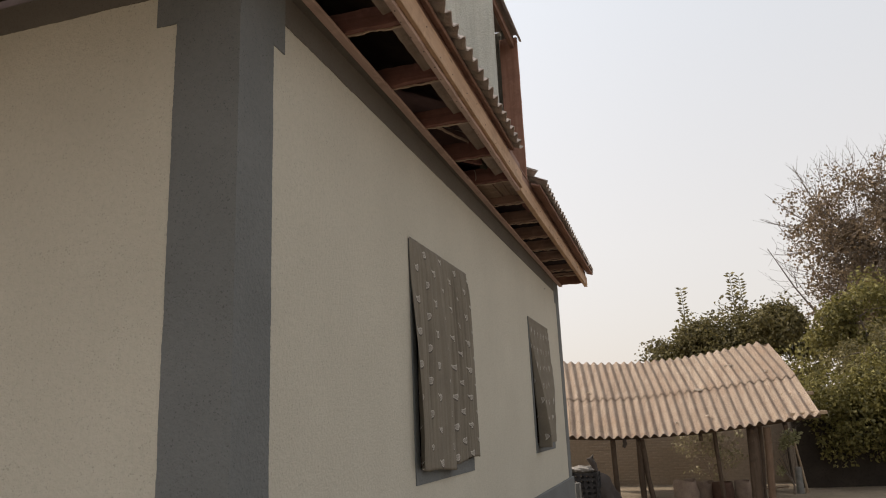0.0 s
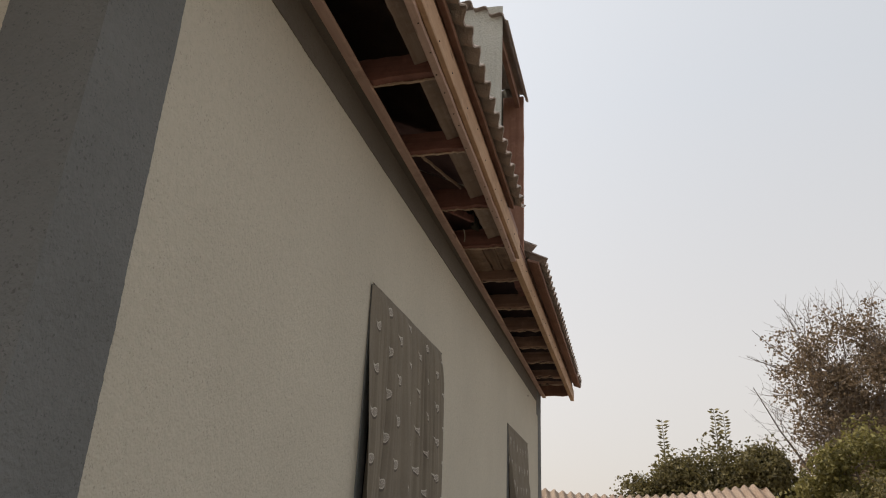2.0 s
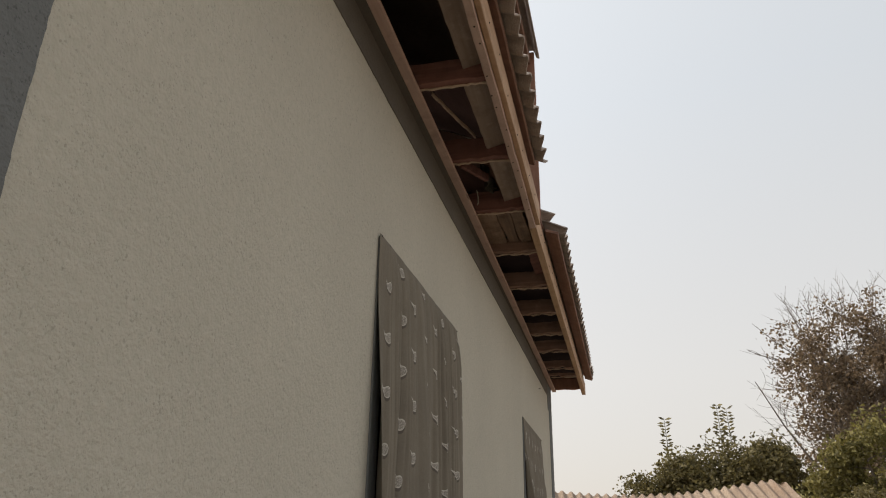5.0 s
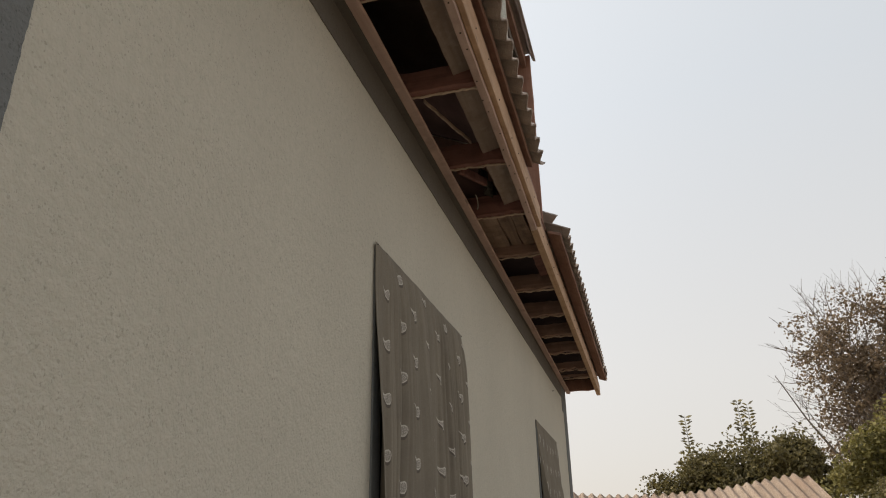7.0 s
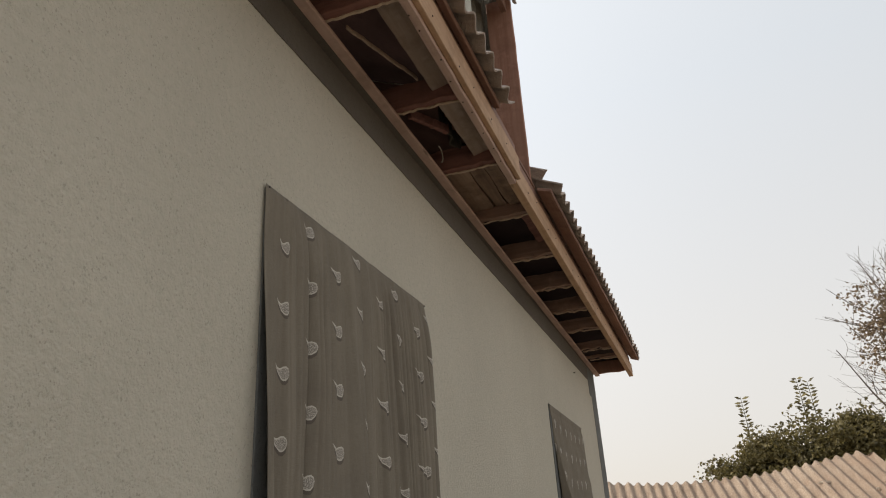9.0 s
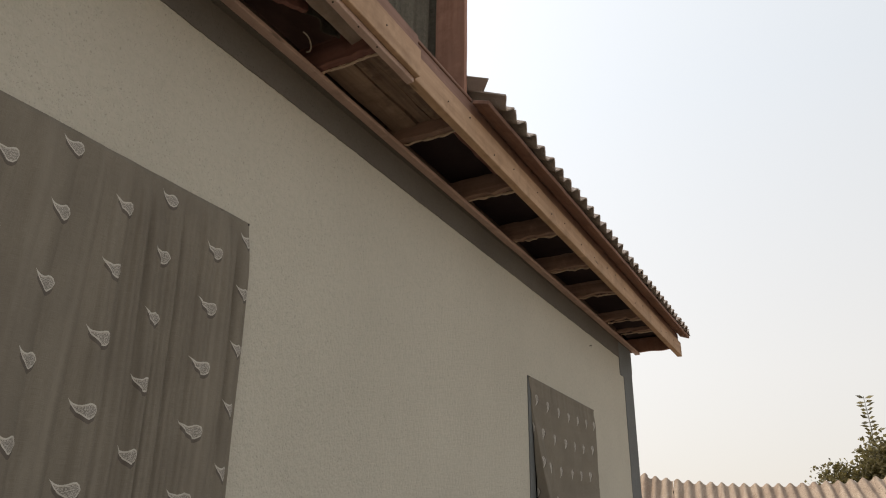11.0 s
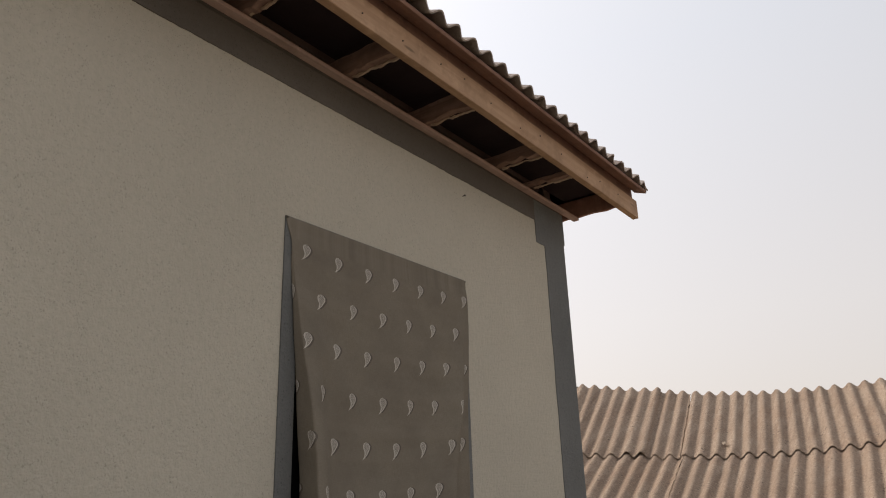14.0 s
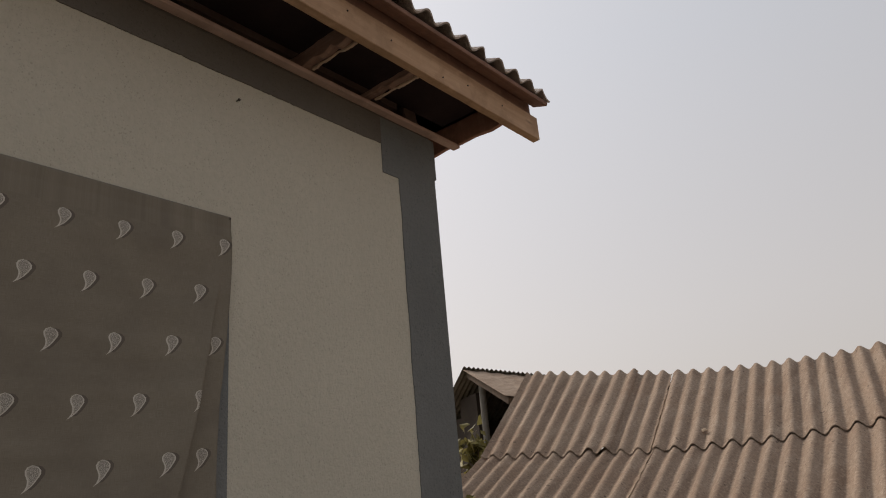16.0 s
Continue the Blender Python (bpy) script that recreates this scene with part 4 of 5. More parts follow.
def shed_flute(u):
    for (a, na), (b, nb) in zip(CRESTS, CRESTS[1:]):
        if u <= b:
            break
    return na + (nb - na) * (u - a) / (b - a)


def shed_sheet(x0, x1, y0, y1, lift, seed, chamfer=False, tip=0.010, torn=0.004):
    r = random.Random(seed)
    j0, j1 = r.uniform(-0.012, 0.012), r.uniform(-0.012, 0.012)

    def place(u, v, h):
        k = (u - x0) / (x1 - x0)
        x = u - slant(u, v) * (v - JOINT_Y) + torn * noise.noise(Vector((v * 11, seed, 0))) * smooth01((k - 0.8) / 0.2)
        if chamfer and v > RIDGE_Y - 0.2:
            v = min(v, RIDGE_Y - 0.20 * smooth01((u - SX1 + 0.20) / 0.20))
        return (x, v + j0 * (1 - k) + j1 * k, shed_z(x, v + j0 * (1 - k) + j1 * k) + h + lift + tip * smooth01((k - 0.72) / 0.28) + 0.005 * noise.noise(Vector((u * 2, v * 2, 3.0))) + 0.0045 * noise.noise(Vector((u * 26, v * 17, 8.0))))

    chips = [(r.uniform(x0, x1), r.uniform(0.01, 0.04)) for _ in range(3)]
    part("slate_sheet", at_shed(sheet(place, x0, x1, y0, y1, pitch=0.155, high=0.054, rows=44, per=12, flute=shed_flute, ragged=lambda u: sum(d * max(0, 1 - abs(u - c) / 0.06) for c, d in chips))), M_SLATE_SHED, shed, smooth=True)


k = 0
for row, (y0, y1, lift, edges) in enumerate(((EAVE_Y, 12.16, 0.0, (SX0, -0.39, 1.72, 2.80, SX1)), (12.02, RIDGE_Y, 0.020, (SX0, -0.86, -0.43, 1.70, 2.72, SX1)))):
    for a, b in zip(edges, edges[1:]):
        k += 1
        shed_sheet(a, b + (-0.005 if b in (-0.43, -0.39) else 0.04 if b < SX1 else 0), y0, y1, lift, 20 + k, b == SX1 and row == 1, {-0.86: 0.022, -0.43: 0.010, -0.39: 0.008}.get(b, 0.003), {-0.86: 0.010, -0.43: 0.016, -0.39: 0.014}.get(b, 0.004))
# out of view; its depth is set by the shade wanted behind the shed
part("rear_slope", at_shed(sheet(lambda u, v, h: (u, 2 * RIDGE_Y - v, shed_z(u, v) + h - 0.10), SX0 + 0.1, SX1 - 0.5, 12.35, RIDGE_Y - 0.02, pitch=0.15, high=0.048, rows=4, per=6)), M_SLATE_SHED, shed, "unseen rear slope of corrugated sheets, sized to shade what is behind")


def shed_beam(name, a, b, wide, thick, mat, label="", up=(0, 0, 1)):
    part(name, at_shed(board(a, b, wide, thick, RNG, up, 0.006, 12, 0.006)), mat, shed, label)


for y in (10.78, 12.10, 13.36):
    xs = [SX0 + 0.1 + (SX1 + (0.0 if y < 11 else -0.2 if y < 13 else -0.45) - SX0) * i / 9 for i in range(10)]
    part("purlin", at_shed(tube([(x, y, shed_z(x, y) - 0.085) for x in xs], [0.045 + 0.006 * math.sin(x * 5) for x in xs], 9)), M_POST, shed, smooth=True)
for y, z, x1 in ((11.48, 1.775, 3.80), (10.74, 1.45, 3.84)):
    shed_beam("batten_end", (3.30, y, z - 0.02), (x1, y, z), 0.06, 0.035, M_POSTPALE, "pale batten end")
for x in (-1.8, -0.9, 0.47, 0.9, 1.9, 2.7, 3.2):
    for y0, y1 in ((10.68, JOINT_Y), (JOINT_Y + 0.02, RIDGE_Y)):
        shed_beam("rafter", (x, y0, shed_z(x, y0) - 0.15), (x, y1, shed_z(x, y1) - 0.15), 0.08, 0.06, M_POST)


def shed_post(x, y, r, mat, top=None, lean=(0, 0), label="", wob=0.015):
    z = (shed_z(x, min(y, RIDGE_Y)) - 0.13) if top is None else top
    pts = [(x + lean[0] * t + RNG.uniform(-wob, wob), y + lean[1] * t + RNG.uniform(-wob, wob), -0.1 + (z + 0.1) * t) for t in (0, 0.25, 0.5, 0.75, 1.0)]
    part("post", at_shed(tube(pts, [r * RNG.uniform(0.9, 1.1) for _ in pts], 10)), mat, shed, label, smooth=True)


shed_post(0.475, 10.80, 0.046, M_POST, wob=0.006)
shed_post(0.90, 10.80, 0.050, M_POST, wob=0.006)
shed_post(1.07, 10.76, 0.042, M_POST, lean=(-0.11, 0.02), label="leaning brace pole")
shed_post(2.15, 10.95, 0.036, M_POST, lean=(-0.03, 0))
shed_post(2.65, 10.82, 0.088, M_POST, lean=(0.07, 0), label="thick dark post")
shed_post(2.75, 10.95, 0.060, M_POST, lean=(0.06, 0))
shed_post(2.86, 10.74, 0.054, M_POSTBROWN, lean=(0.07, 0), label="lighter brown peeled pole")
shed_post(-1.7, 10.85, 0.055, M_POST)
for x in (-1.9, 2.9):
    shed_post(x, 13.38, 0.06, M_POST)
part("hook", at_shed(tube([(0.67, 10.74, 1.15), (0.68, 10.74, 1.07), (0.65, 10.74, 1.01)], [0.03, 0.035, 0.028], 8)), M_TARP, shed, "dark hanging scrap")
# curled dry leaves lying on the sheets


def dry_leaf(x, y, a, long, wide):
    bm = bmesh.new()
    rows_ = []
    for k in range(7):
        t = k / 6 - 0.5
        w = wide * (1 - (2 * abs(t)) ** 2.2) + 0.004
        row = []
        for c in (-1, -0.5, 0, 0.5, 1):
            row.append(bm.verts.new((long * t, w * c * 0.5, -0.020 * abs(c) ** 2 - 0.06 * t * t + 0.006 * math.sin(k * 2.1 + c))))
        rows_.append(row)
    for p, q in zip(rows_, rows_[1:]):
        for c in range(4):
            bm.faces.new((p[c], q[c], q[c + 1], p[c + 1]))
    bmesh.ops.solidify(bm, geom=bm.faces[:], thickness=0.003)
    bmesh.ops.transform(bm, matrix=pose(0, 0, 0, 25, 0, a), verts=bm.verts[:])
    ob = part("dry_leaf", bm, M_DRYLEAF, smooth=True)
    ob.location = (x, y, shed_z(x, y) + 0.052)
    tagged(ob, "curled pale dry leaf lying on the shed roof", "dry leaf", "litter on the shed roof")


for x, y, a, long, wide in ((2.60, 12.75, 10, 0.19, 0.08), (1.99, 12.0, 25, 0.19, 0.09), (2.05, 11.02, -60, 0.16, 0.05), (1.55, 10.9, 80, 0.13, 0.03), (-0.02, 12.25, -40, 0.09, 0.03), (-0.87, 12.27, 50, 0.05, 0.02), (3.2, 12.3, 0, 0.06, 0.03)):
    dry_leaf(x, y, a, long, wide)


# ---- things at the shed ----


def pot(name, label, x, y, r, h, mat, slack=0.0, seed=1):
    rr = random.Random(seed)
    bm = bmesh.new()
    sides, prof = 20, ((0.0, 0.86), (0.10, 0.98), (0.5, 1.03), (0.85, 0.97), (1.0, 0.90), (0.985, 0.80), (0.6, 0.78))
    rings = []
    for t, k in prof:
        ring = []
        for i in range(sides):
            a = i / sides * math.tau
            wob = 1 + slack * math.sin(a * 3 + t * 5 + rr.random()) * 0.5
            ring.append(bm.verts.new((math.cos(a) * r * k * wob, math.sin(a) * r * k * wob, h * t + slack * 0.12 * math.sin(a * 2) * (t > 0.8))))
        rings.append(ring)
    for a, b in zip(rings, rings[1:]):
        for i in range(sides):
            bm.faces.new((a[i], a[(i + 1) % sides], b[(i + 1) % sides], b[i]))
    bm.faces.new(rings[0][::-1])
    bm.faces.new(rings[-1])
    ob = part(name, bm, mat, smooth=True)
    ob.location = (x, y, 0)
    return tagged(ob, label, name.replace("_", " "))


pot("sack", "slumped pale clay-coloured sack standing in the shed", 1.58, 11.3, 0.20, 0.42, M_SACK, 0.20, 1)
pot("sack", "small brown sack standing behind others", 1.90, 11.55, 0.17, 0.36, M_SACK, 0.2, 2)
pot("bucket", "dark rusty tin bucket under the shed roof", 2.17, 11.25, 0.175, 0.385, M_SACKDARK, 0.04, 3)
pot("sack", "upright pale sack with an open torn rim", 2.49, 11.3, 0.135, 0.40, M_SACK, 0.12, 4)

crate = thing("crate", "black plastic crate with round holes beside the house", "crate", at=(0.05, 9.90, 0))


def crate_side(ux, uy, ox, oy):
    """A panel with a grid of holes, w wide along (ux, uy)."""
    bm = bmesh.new()
    w, h, t = 0.44, 0.68, 0.012
    cols, rows = 5, 8
    for i in range(cols + 1):
        c = w * i / cols
        add_box(bm, c - 0.018, c + 0.018, 0, t, 0, h)
    for j in range(rows + 1):
        c = 0.018 + (h - 0.036) * j / rows
        add_box(bm, 0, w, -0.001, t + 0.001, c - 0.018, c + 0.018)
    m = Matrix(((ux, -uy, 0, ox), (uy, ux, 0, oy), (0, 0, 1, 0.0), (0, 0, 0, 1)))
    for v in bm.verts:
        v.co = m @ v.co
    return bm


part("panel", crate_side(1, 0, -0.22, -0.22), M_CRATE, crate)
part("panel", crate_side(0, 1, 0.22, -0.22), M_CRATE, crate)
part("panel", crate_side(0, 1, -0.205, -0.22), M_CRATE, crate)
part("panel", crate_side(1, 0, -0.22, 0.205), M_CRATE, crate)
part("base", box(-0.2, 0.2, -0.2, 0.2, 0.002, 0.02), M_CRATE, crate)
bm = bmesh.new()
bmesh.ops.create_icosphere(bm, subdivisions=4, radius=1.0)
for v in bm.verts:
    n3 = noise.noise(v.co * 2.2) * 0.25 + noise.noise(v.co * 5.0) * 0.1
    v.co = Vector((v.co.x * 0.21 * (1 + n3), v.co.y * 0.20 * (1 + n3), v.co.z * 0.055 * (1 + 2 * n3)))
rag = part("rag", bm, M_RAG, smooth=True)
rag.location = (0.03, 9.90, 0.725)
tagged(rag, "crumpled pale rag lying on a black crate", "rag")
bm = tube([(0.25, 9.86, 0.69), (0.22, 9.88, 0.80), (0.16, 9.89, 0.89), (0.21, 9.89, 0.93), (0.20, 9.90, 0.86)], [0.035, 0.05, 0.05, 0.035, 0.02], 10)
tagged(part("tool_handle", bm, M_TARP, smooth=True), "dark tool handle lying on the rag", "tool")
bm = bmesh.new()
bmesh.ops.create_icosphere(bm, subdivisions=4, radius=1.0)
for v in bm.verts:
    n3 = noise.noise(v.co * 1.8) * 0.22 + noise.noise(v.co * 5.5) * 0.08
    high_ = max(0.0, v.co.z)
    v.co = Vector((v.co.x * 0.36 * (1 - 0.45 * high_) * (1 + n3) - 0.10 * high_, v.co.y * 0.30 * (1 + n3), max(0.0, v.co.z) * 0.66 * (1 + 0.3 * n3)))
heap = part("tarpaulin_heap", bm, M_TARP, smooth=True)
heap.location = (0.34, 10.34, 0)
tagged(heap, "heap of dark brown tarpaulin on the ground beside the crate", "tarpaulin")
bm = box(0.02, 0.10, 8.96, 9.06, 0.0, 0.60, 0.015)
tagged(part("concrete_block", bm, M_CONCRETE), "rough pale concrete block at the house corner", "block")

# a stump post and a pale pole in the yard
bm = tube([(3.60, 13.2, -0.05), (3.61, 13.2, 0.3), (3.62, 13.21, 0.47)], [0.068, 0.062, 0.060], 12)
tagged(part("stump_post", bm, M_CONCRETE, smooth=True), "short weathered grey post in the yard", "post")
bm = tube([(3.74, 13.3, -0.02), (3.69, 13.3, 0.45), (3.60, 13.25, 1.12)], [0.024, 0.022, 0.018], 10)
tagged(part("leaning_pole", bm, M_POSTPALE, smooth=True), "pale peeled pole leaning in the yard", "pole")
bm = board((2.9, 13.6, 0.06), (3.45, 13.5, 0.10), 0.16, 0.03, RNG, (0, 1, 0.1), 0.01, 10)
tagged(part("loose_plank", bm, M_POSTPALE), "pale loose plank lying on the soil", "plank")

# ---- trees and bushes ----


def leaf_cloud(bm, rng, spots, size, count, droop=0.2):
    """Small bent leaves scattered round the spots, each a pair of triangles folded on its middle."""
    for _ in range(count):
        c, spread = spots[rng.randrange(len(spots))]
        g = Vector((rng.gauss(0, 1), rng.gauss(0, 1), rng.gauss(0, 0.8)))
        p = Vector(c) + g * spread * min(1.0, 1.5 / max(0.01, g.length))
        d = Vector((rng.uniform(-1, 1), rng.uniform(-1, 1), rng.uniform(-1, 0.6) - droop)).normalized()
        s = d.cross(Vector((rng.uniform(-1, 1), rng.uniform(-1, 1), rng.uniform(-1, 1)))).normalized()
        l = size * rng.uniform(0.6, 1.3)
        w = l * rng.uniform(0.25, 0.42)
        up = d.cross(s) * w * 0.4
        a, b = bm.verts.new(p), bm.verts.new(p + d * l)
        q, r = bm.verts.new(p + d * l * 0.45 + s * w + up), bm.verts.new(p + d * l * 0.45 - s * w + up)
        bm.faces.new((a, q, b))
        bm.faces.new((a, b, r))


def grow(bm, rng, start, way, length, radius, depth, tips, spread=0.55, twist=0.25, least=0.004):
    pts, rad = [Vector(start)], [radius]
    d = Vector(way).normalized()
    steps = 5
    for i in range(steps):
        d = (d + Vector((rng.uniform(-1, 1), rng.uniform(-1, 1), rng.uniform(-0.6, 1))) * twist * 0.5).normalized()
        pts.append(pts[-1] + d * length / steps)
        rad.append(radius * (1 - 0.45 * (i + 1) / steps))
    tube(pts, rad, 7 if radius > 0.03 else 4, bm=bm)
    if depth == 0:
        tips.append((pts[-1], d))
        tips.append((pts[2], d))
        return
    for i in range(rng.randint(3, 4)):
        k = rng.randint(2, steps)
        side = Vector((rng.uniform(-1, 1), rng.uniform(-1, 1), rng.uniform(-0.25, 0.9))).normalized()
        grow(bm, rng, pts[k], d * (1 - spread) + side * spread * 1.3, length * rng.uniform(0.58, 0.78), max(least, rad[k] * 0.62), depth - 1, tips, spread, twist, least)
    tips.append((pts[-1], d))


def tree(name, label, at, trunk, radius, crowns, leaf_mat, size, per_clump, seed, spread=0.3, limbs=26, twigs=0, extra=None, bark=None, gap=-0.16):
    """A tapered trunk, limbs that reach the clumps, and clumps of leaves in the given lobes (centre, radii, clumps), with gaps."""
    rng = random.Random(seed)
    t = thing(name, label, name.replace("_", " "), at=at)
    spots = []
    for c, r, count in crowns:
        made = 0
        for _ in range(count * 6):
            if made >= count:
                break
            d = Vector((rng.gauss(0, 1), rng.gauss(0, 1), rng.gauss(0, 1))).normalized()
            k = rng.random() ** 0.45
            k *= 1 + 0.28 * noise.noise(d * 1.7 + Vector((seed, 0, 0)))
            p = Vector((c[0] + d.x * r[0] * k, c[1] + d.y * r[1] * k, c[2] + d.z * r[2] * k))
            if noise.noise(p * (0.9 / max(0.4, spread * 3)) + Vector((0, seed, 0))) < gap:
                continue
            spots.append((p, spread * rng.uniform(0.55, 1.25)))
            made += 1
    bm = bmesh.new()
    base = Vector((0, 0, trunk))
    tube([(0, 0, -0.2), (0.04, 0.02, trunk * 0.5), base], [radius * 1.3, radius, radius * 0.8], 12, bm=bm)
    picked = rng.sample(spots, min(limbs, len(spots)))
    grown = []
    for n_limb, (p, _) in enumerate(picked):
        thin = radius * (1.0 if n_limb < 7 else 0.45)
        start = Vector((0, 0, trunk * rng.uniform(0.75, 1.0)))
        if n_limb >= 7:
            # smaller limbs spring from the nearest part of a large one
            start = min(grown, key=lambda g: (g - p).length + max(0.0, g.z - p.z) * 1.5)
        mid = start.lerp(p, 0.45) + Vector((rng.uniform(-0.2, 0.2), rng.uniform(-0.2, 0.2), 0.12 * (p - start).length))
        q = start.lerp(p, 0.75) + Vector((rng.uniform(-0.1, 0.1), rng.uniform(-0.1, 0.1), 0.1 * (p - start).length))
        tube([start, mid, q, p], [thin * 0.45, thin * 0.30, thin * 0.18, radius * 0.05], 6, bm=bm)
        if n_limb < 7:
            grown += [start.lerp(mid, k / 4) for k in range(2, 5)] + [mid.lerp(q, k / 4) for k in range(1, 5)]
        for _ in range(twigs):
            a = q.lerp(p, rng.random())
            w = ((p - start).normalized() + Vector((rng.uniform(-1, 1), rng.uniform(-1, 1), rng.uniform(-0.2, 1.1))) * 0.8).normalized()
            grow(bm, rng, a, w, rng.uniform(0.7, 1.5) * min(1.0, radius / 0.15), radius * 0.05, 1, [], 0.5, 0.35, min(0.006, radius * 0.1))
    part("trunk", bm, bark or M_BARKT, t, smooth=True)
    bm = bmesh.new()
    leaf_cloud(bm, rng, spots, size, per_clump * len(spots))
    part("crown", bm, leaf_mat, t)
    if extra:
        extra(t, rng)
    return t


def shoots(places):
    """Upright young shoots with paired leaves that stand out of the crown."""
    def add(t, rng):
        for x, y, z, h in places:
            bm = tube([(x, y, z), (x + 0.04, y, z + h * 0.5), (x, y, z + h)], [0.02, 0.014, 0.006], 5)
            k = 0
            while k * 0.115 < h:
                zz = z + k * 0.115
                for sgn in (-1, 1):
                    a = Vector((x + 0.02, y, zz))
                    d = Vector((sgn * 0.85, rng.uniform(-0.6, 0.6), rng.uniform(0.0, 0.6))).normalized() * rng.uniform(0.17, 0.27)
                    n = Vector((0, 0.05, 0.0)) + Vector((rng.uniform(-0.03, 0.03), 0, 0.052))
                    v = [bm.verts.new(a), bm.verts.new(a + d * 0.5 + n), bm.verts.new(a + d), bm.verts.new(a + d * 0.5 - n)]
                    bm.faces.new(v)
                k += 1
            part("shoot", bm, M_LEAF, t, "upright leafy shoot")
    return add


tree("green_tree", "broad green fruit tree behind the shed", (3.8, 26, 0), 1.8, 0.16,
     (((0.6, 0, 3.2), (2.3, 1.8, 2.0), 230), ((-1.5, 0, 2.7), (2.3, 1.6, 1.6), 190), ((-1.3, 0, 3.7), (1.2, 1.0, 1.1), 60), ((1.5, 0, 4.5), (0.8, 0.8, 0.8), 40)), M_LEAF, 0.13, 150, 11, 0.36,
     extra=shoots(((-1.62, 0, 4.3, 1.80), (0.13, 0, 4.5, 1.98), (0.44, 0.1, 4.5, 1.85), (-0.8, 0, 4.2, 0.9), (-0.35, 0, 4.3, 0.8))), gap=-0.11)


def dead_limbs(ends):
    """Long bare limbs (foot, end, radius, forks) that reach out of the crown."""
    def add(t, rng):
        for a, b, r, forks in ends:
            bm = bmesh.new()
            a, b = Vector(a), Vector(b)
            mid = a.lerp(b, 0.5) + Vector((rng.uniform(-0.12, 0.12), 0, rng.uniform(-0.10, 0.10)))
            tube([a, mid, b], [r, r * 0.65, r * 0.28], 6, bm=bm)
            for _ in range(forks):
                p = a.lerp(b, rng.uniform(0.25, 0.95))
                w = ((b - a).normalized() + Vector((rng.uniform(-1, 1), rng.uniform(-0.4, 0.4), rng.uniform(-0.5, 1))) * 0.7).normalized()
                grow(bm, rng, p, w, rng.uniform(0.35, 0.75), r * 0.36, 0 if rng.random() < 0.5 else 1, [], 0.45, 0.3, 0.005)
            part("limb", bm, M_BARKT, t, "long bare limb")
    return add


tree("bare_tree", "tall tree with withered brown leaves and bare twigs", (8.7, 28, 0), 4.2, 0.24,
     (((0.1, 0, 8.0), (2.2, 2.0, 1.4), 150), ((0.2, 0, 6.3), (2.0, 1.7, 1.2), 110), ((1.6, 0, 8.4), (2.0, 2.0, 2.0), 90), ((-0.3, 0, 9.4), (1.2, 1.2, 0.8), 12), ((-2.0, 0, 9.25), (0.12, 0.12, 0.10), 2), ((0.0, 0, 4.8), (2.5, 1.6, 1.2), 120)),
     M_LEAF_B, 0.13, 52, 23, 0.40, 90, 4,
     extra=dead_limbs((((-1.4, 0, 8.1), (-3.17, 0, 8.81), 0.026, 4), ((-1.3, 0, 8.3), (-2.89, 0, 9.84), 0.026, 4), ((-1.0, 0, 8.6), (-1.69, 0, 10.69), 0.024, 5), ((-0.7, 0, 8.5), (-0.90, 0, 10.73), 0.024, 6),
                       ((-0.4, 0, 8.7), (-0.25, 0, 10.4), 0.024, 6), ((0.2, 0, 8.7), (0.42, 0, 11.02), 0.026, 7), ((0.8, 0, 8.9), (1.44, 0, 10.96), 0.026, 7), ((-1.5, 0, 4.61), (-3.09, 0, 7.65), 0.044, 1),
                       ((-1.9, 0, 5.6), (-2.7, 0, 7.0), 0.016, 2), ((-2.2, 0, 5.3), (-3.3, 0, 6.7), 0.014, 1))), gap=-0.06)
tree("leafy_bush", "dense olive-green bush overhanging the yard wall", (5.9, 15.2, 0), 1.2, 0.09,
     (((-0.6, -1.2, 1.50), (1.4, 0.7, 0.90), 140), ((1.5, -1.2, 1.60), (1.5, 0.7, 1.1), 120), ((3.4, -1.0, 1.8), (1.4, 0.8, 1.1), 70)), M_LEAF_Y, 0.085, 140, 31, 0.22, gap=-0.10)
tree("leafy_bush", "dense green bush behind the yard wall", (7.4, 16.4, 0), 1.4, 0.11,
     (((0, 0, 2.4), (2.4, 1.0, 1.2), 130),), M_LEAF, 0.08, 130, 37, 0.22)
tree("leafy_bush", "tall dense green bush behind the yard wall", (6.9, 20.5, 0), 1.4, 0.12,
     (((0.1, 0, 3.0), (2.1, 1.3, 1.7), 140), ((2.2, 0, 3.4), (1.9, 1.2, 1.8), 110)), M_LEAF_Y, 0.115, 175, 39, 0.32, gap=-0.10)
tree("shrub", "half-bare shrub with pale twigs behind the shed", (2.35, 14.6, 0), 0.25, 0.022,
     (((-0.25, 0, 0.95), (0.80, 0.3, 0.34), 64), ((0.25, 0, 0.75), (0.5, 0.3, 0.5), 26), ((-0.1, 0, 0.45), (0.55, 0.3, 0.3), 16)), M_LEAF_DRY, 0.075, 9, 41, 0.08, 60, 2, bark=M_TWIG)
tagged(part("vine_loop", tube([(1.95 + 0.13 * math.cos(k), 14.5, 0.52 + 0.11 * math.sin(k)) for k in (0.3, 0.9, 1.5, 2.2, 2.9, 3.6, 4.3, 5.0, 5.6)] + [(2.15, 14.5, 0.02)], [0.012] * 10, 6), M_TWIG, smooth=True), "pale dry vine stem bent into a loop", "vine")
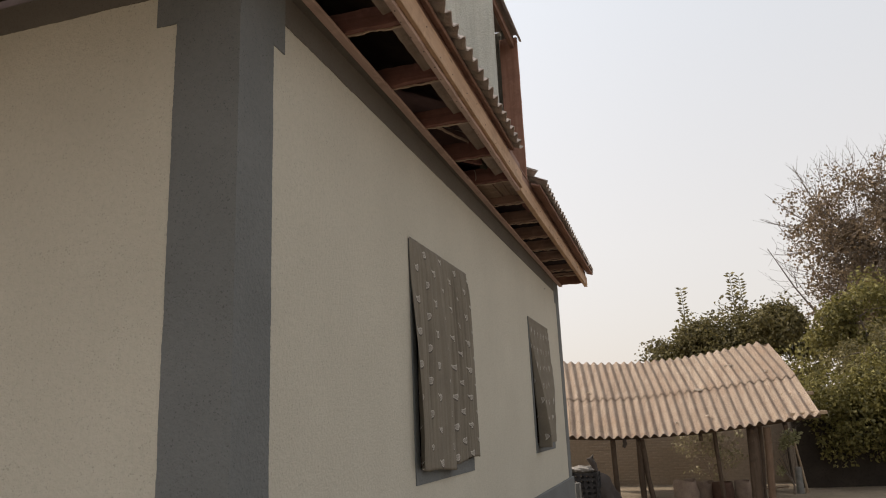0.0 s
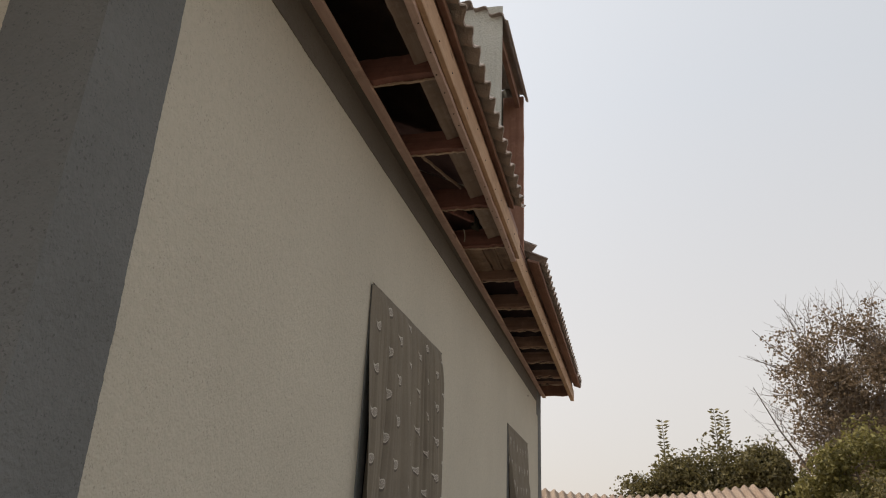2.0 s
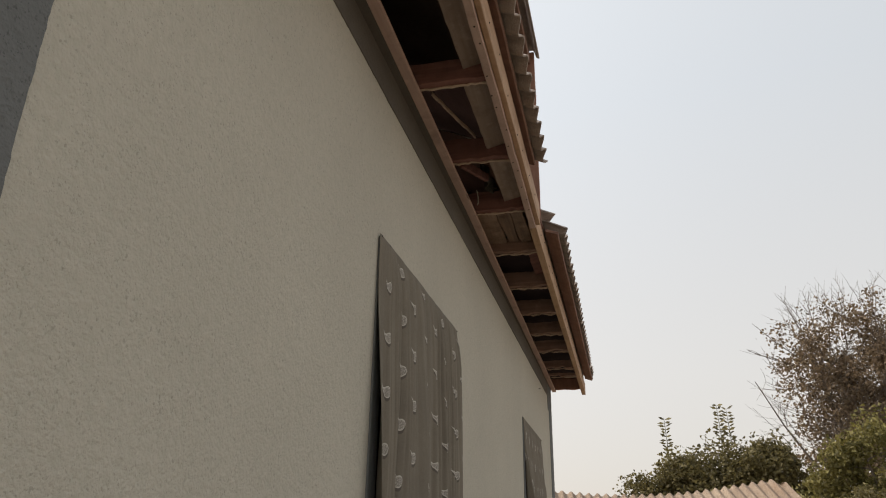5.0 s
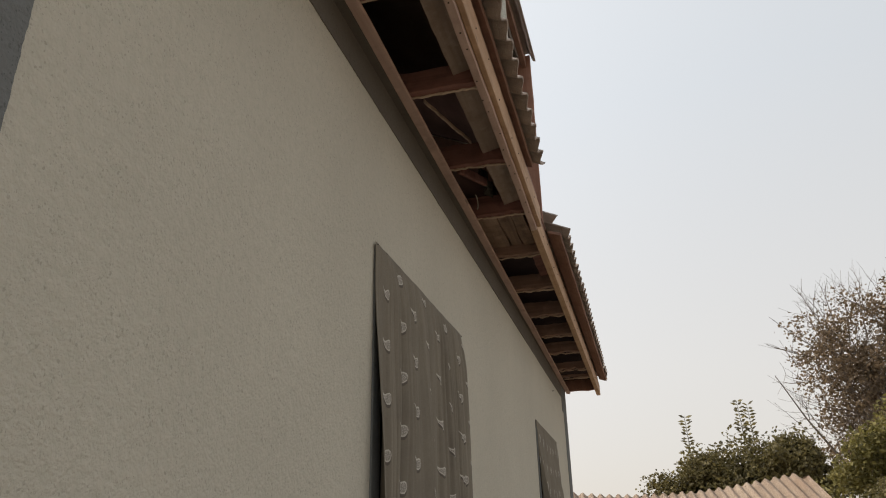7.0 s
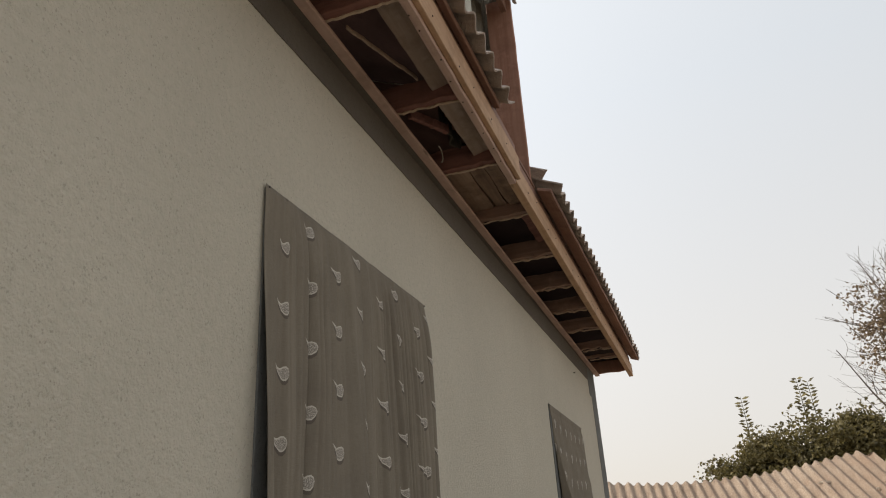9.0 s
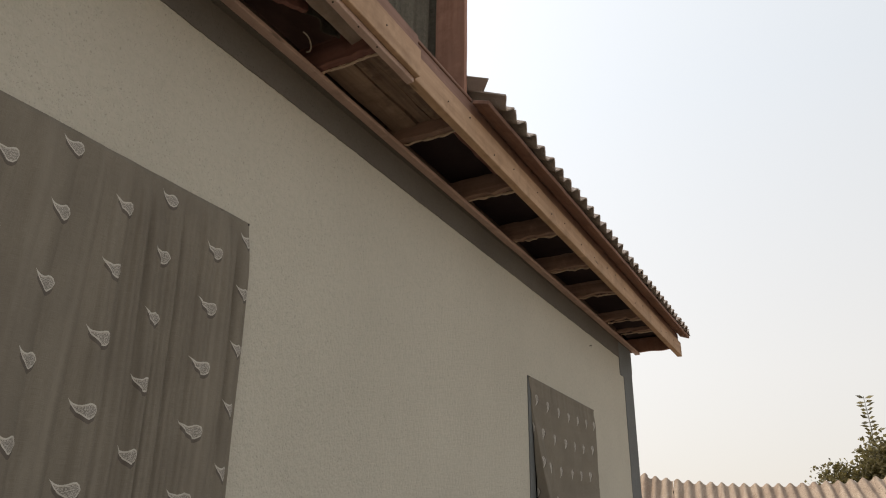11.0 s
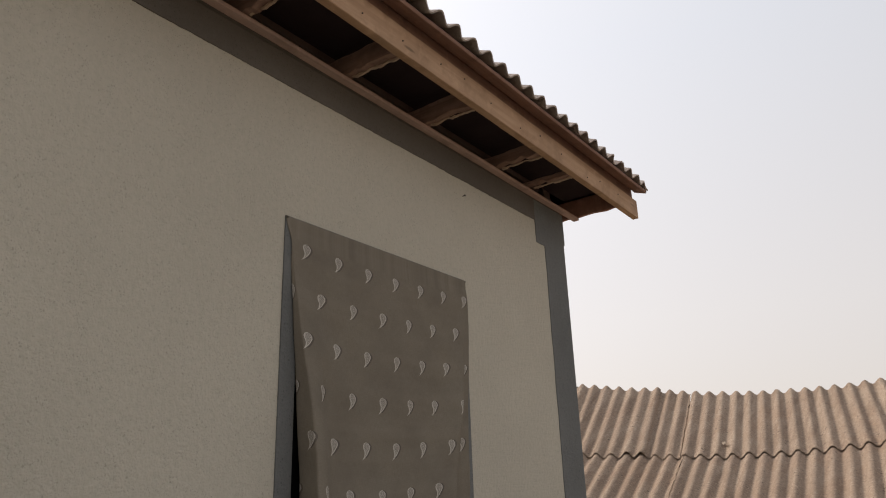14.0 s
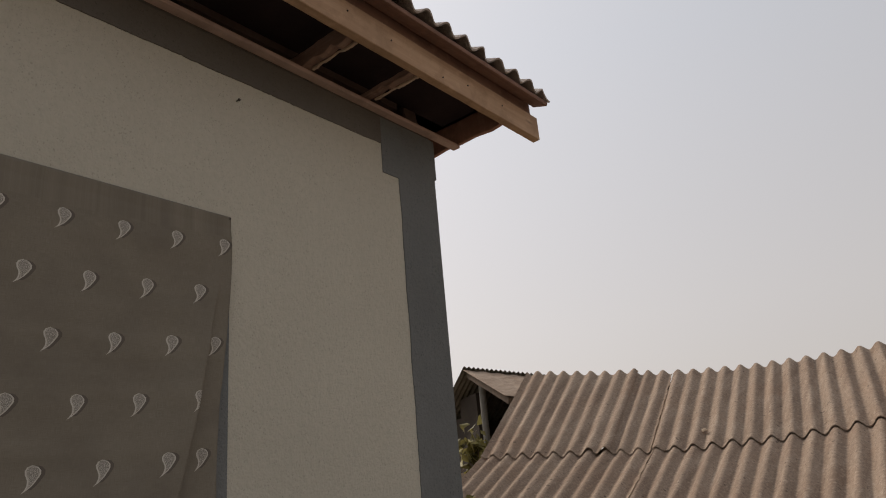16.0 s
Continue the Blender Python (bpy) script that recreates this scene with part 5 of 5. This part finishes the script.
tree("vine", "thin green vine hanging beside the leaning pole", (3.45, 13.0, 0), 0.30, 0.018,
     (((0.10, 0, 1.00), (0.15, 0.10, 0.20), 16), ((-0.06, 0, 0.72), (0.07, 0.06, 0.24), 9), ((-0.16, 0, 0.50), (0.05, 0.05, 0.16), 5)), M_LEAF_VINE, 0.065, 12, 43, 0.05, 10, 1)
tree("shrub", "tall leafy shrub growing beside the outbuilding", (-3.85, 14.0, 0), 1.6, 0.03,
     (((0.0, 0, 2.30), (0.20, 0.15, 0.28), 12),), M_LEAF_Y, 0.16, 9, 47, 0.07, 10, 0)
tree("shrub", "small leafy shrub growing at the shed eaves", (-1.12, 10.42, 0), 0.9, 0.022,
     (((0.0, 0, 1.48), (0.16, 0.10, 0.12), 12),), M_LEAF_Y, 0.07, 12, 49, 0.05, 8, 0)

# ---- the far lean-to with a corrugated roof ----
lean = thing("outbuilding", "old outbuilding with a shallow corrugated roof and dark open front", "outbuilding", at=(-4.6, 17.0, 0))
LO = Vector((-4.6, 17.0, 0))
A = Vector((-5.44, 16.0, 3.83))
along, down = Vector((0.5, 0.866, -0.11)), Vector((0.866, -0.5, 0)) * math.cos(0.42) + Vector((0, 0, -math.sin(0.42)))
up_n = along.cross(down)
up_n = up_n if up_n.z > 0 else -up_n


def at_lean(bm):
    bmesh.ops.translate(bm, verts=bm.verts[:], vec=-LO)
    return bm


part("roof_sheet", at_lean(sheet(lambda u, v, h: A + along * u + down * v + up_n * h, 0.0, 2.2, 0.0, 1.75, pitch=0.3, high=0.012, rows=3, per=8)), M_SLATE_SHED, lean, "pale smooth sheet roof")
dn2 = Vector((-0.866, 0.5, 0)) * math.cos(0.42) + Vector((0, 0, -math.sin(0.42)))
# rear slope dulled so that the inside looks shaded
part("roof_sheet", at_lean(sheet(lambda u, v, h: A + along * u + dn2 * v + Vector((0, 0, h + 0.035)), 0.0, 2.2, -0.03, 1.75, pitch=0.085, high=0.03, rows=3, per=8)), M_SLATE_DULL, lean, "rear roof slope, dulled for the shade beneath it")
part("post", at_lean(tube([(-5.12, 16.05, -0.05), (-5.11, 16.05, 3.50)], [0.06, 0.055], 10)), M_CONCRETE, lean, "pale grey post")
# near-black walls and front infill, put in for the shade inside
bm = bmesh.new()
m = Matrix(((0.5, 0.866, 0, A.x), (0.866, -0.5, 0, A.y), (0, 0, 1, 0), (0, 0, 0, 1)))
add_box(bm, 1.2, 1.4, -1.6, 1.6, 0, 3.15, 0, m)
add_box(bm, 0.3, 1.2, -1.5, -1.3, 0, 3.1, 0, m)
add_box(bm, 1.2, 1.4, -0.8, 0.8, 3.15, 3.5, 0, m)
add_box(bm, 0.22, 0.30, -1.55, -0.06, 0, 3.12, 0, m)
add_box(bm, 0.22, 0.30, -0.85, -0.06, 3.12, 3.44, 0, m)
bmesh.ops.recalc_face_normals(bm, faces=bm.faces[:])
part("back_wall", at_lean(bm), M_DARKWALL, lean, "near-black wall and infill standing for the shade inside")
part("beam", at_lean(board(A + along * 0.1 - Vector((0, 0, 0.08)), A + along * 0.1 + down * 1.7 - Vector((0, 0, 0.08)), 0.1, 0.07, RNG)), M_POST, lean)

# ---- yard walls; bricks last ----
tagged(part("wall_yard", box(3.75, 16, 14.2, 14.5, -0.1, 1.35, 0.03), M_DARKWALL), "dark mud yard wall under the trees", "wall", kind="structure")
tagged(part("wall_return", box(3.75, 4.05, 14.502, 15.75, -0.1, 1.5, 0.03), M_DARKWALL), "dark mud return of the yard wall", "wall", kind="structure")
brick_wall = tagged(part("wall_brick", box(-9.0, 3.745, 15.43, 15.75, -0.1, 2.1), M_MORTAR), "pale mud-brick yard wall behind the shed", "wall", kind="structure")
bm = bmesh.new()
add_box(bm, -0.103, 0.103, -0.05, 0.05, -0.0245, 0.0245, 0.006)
brick_mesh = bpy.data.meshes.new("brick")
bm.to_mesh(brick_mesh)
bm.free()
brick_mesh.materials.append(M_BRICK)
bm_rest = bmesh.new()
for j in range(36):
    for i in range(59):
        x = -9.0 + 0.11 + i * 0.216 + (0.108 if j % 2 else 0.0)
        z = 0.0 + j * 0.0575
        if x > 3.62:
            continue
        if -0.55 < x < 2.25 and z < 1.28:
            b = new("brick", brick_mesh)
            b.parent = brick_wall
            b.location = (x + RNG.uniform(-0.006, 0.006), 15.470 + RNG.uniform(-0.006, 0.004), z)
            b.rotation_euler = (0, RNG.uniform(-0.015, 0.015), RNG.uniform(-0.02, 0.02))
        else:
            add_box(bm_rest, x - 0.103, x + 0.103, 15.420 + RNG.uniform(-0.006, 0.004), 15.46, z - 0.0245, z + 0.0245)
tagged(part("brickwork", bm_rest, M_BRICK, brick_wall), "rest of the brickwork", kind="stuff")
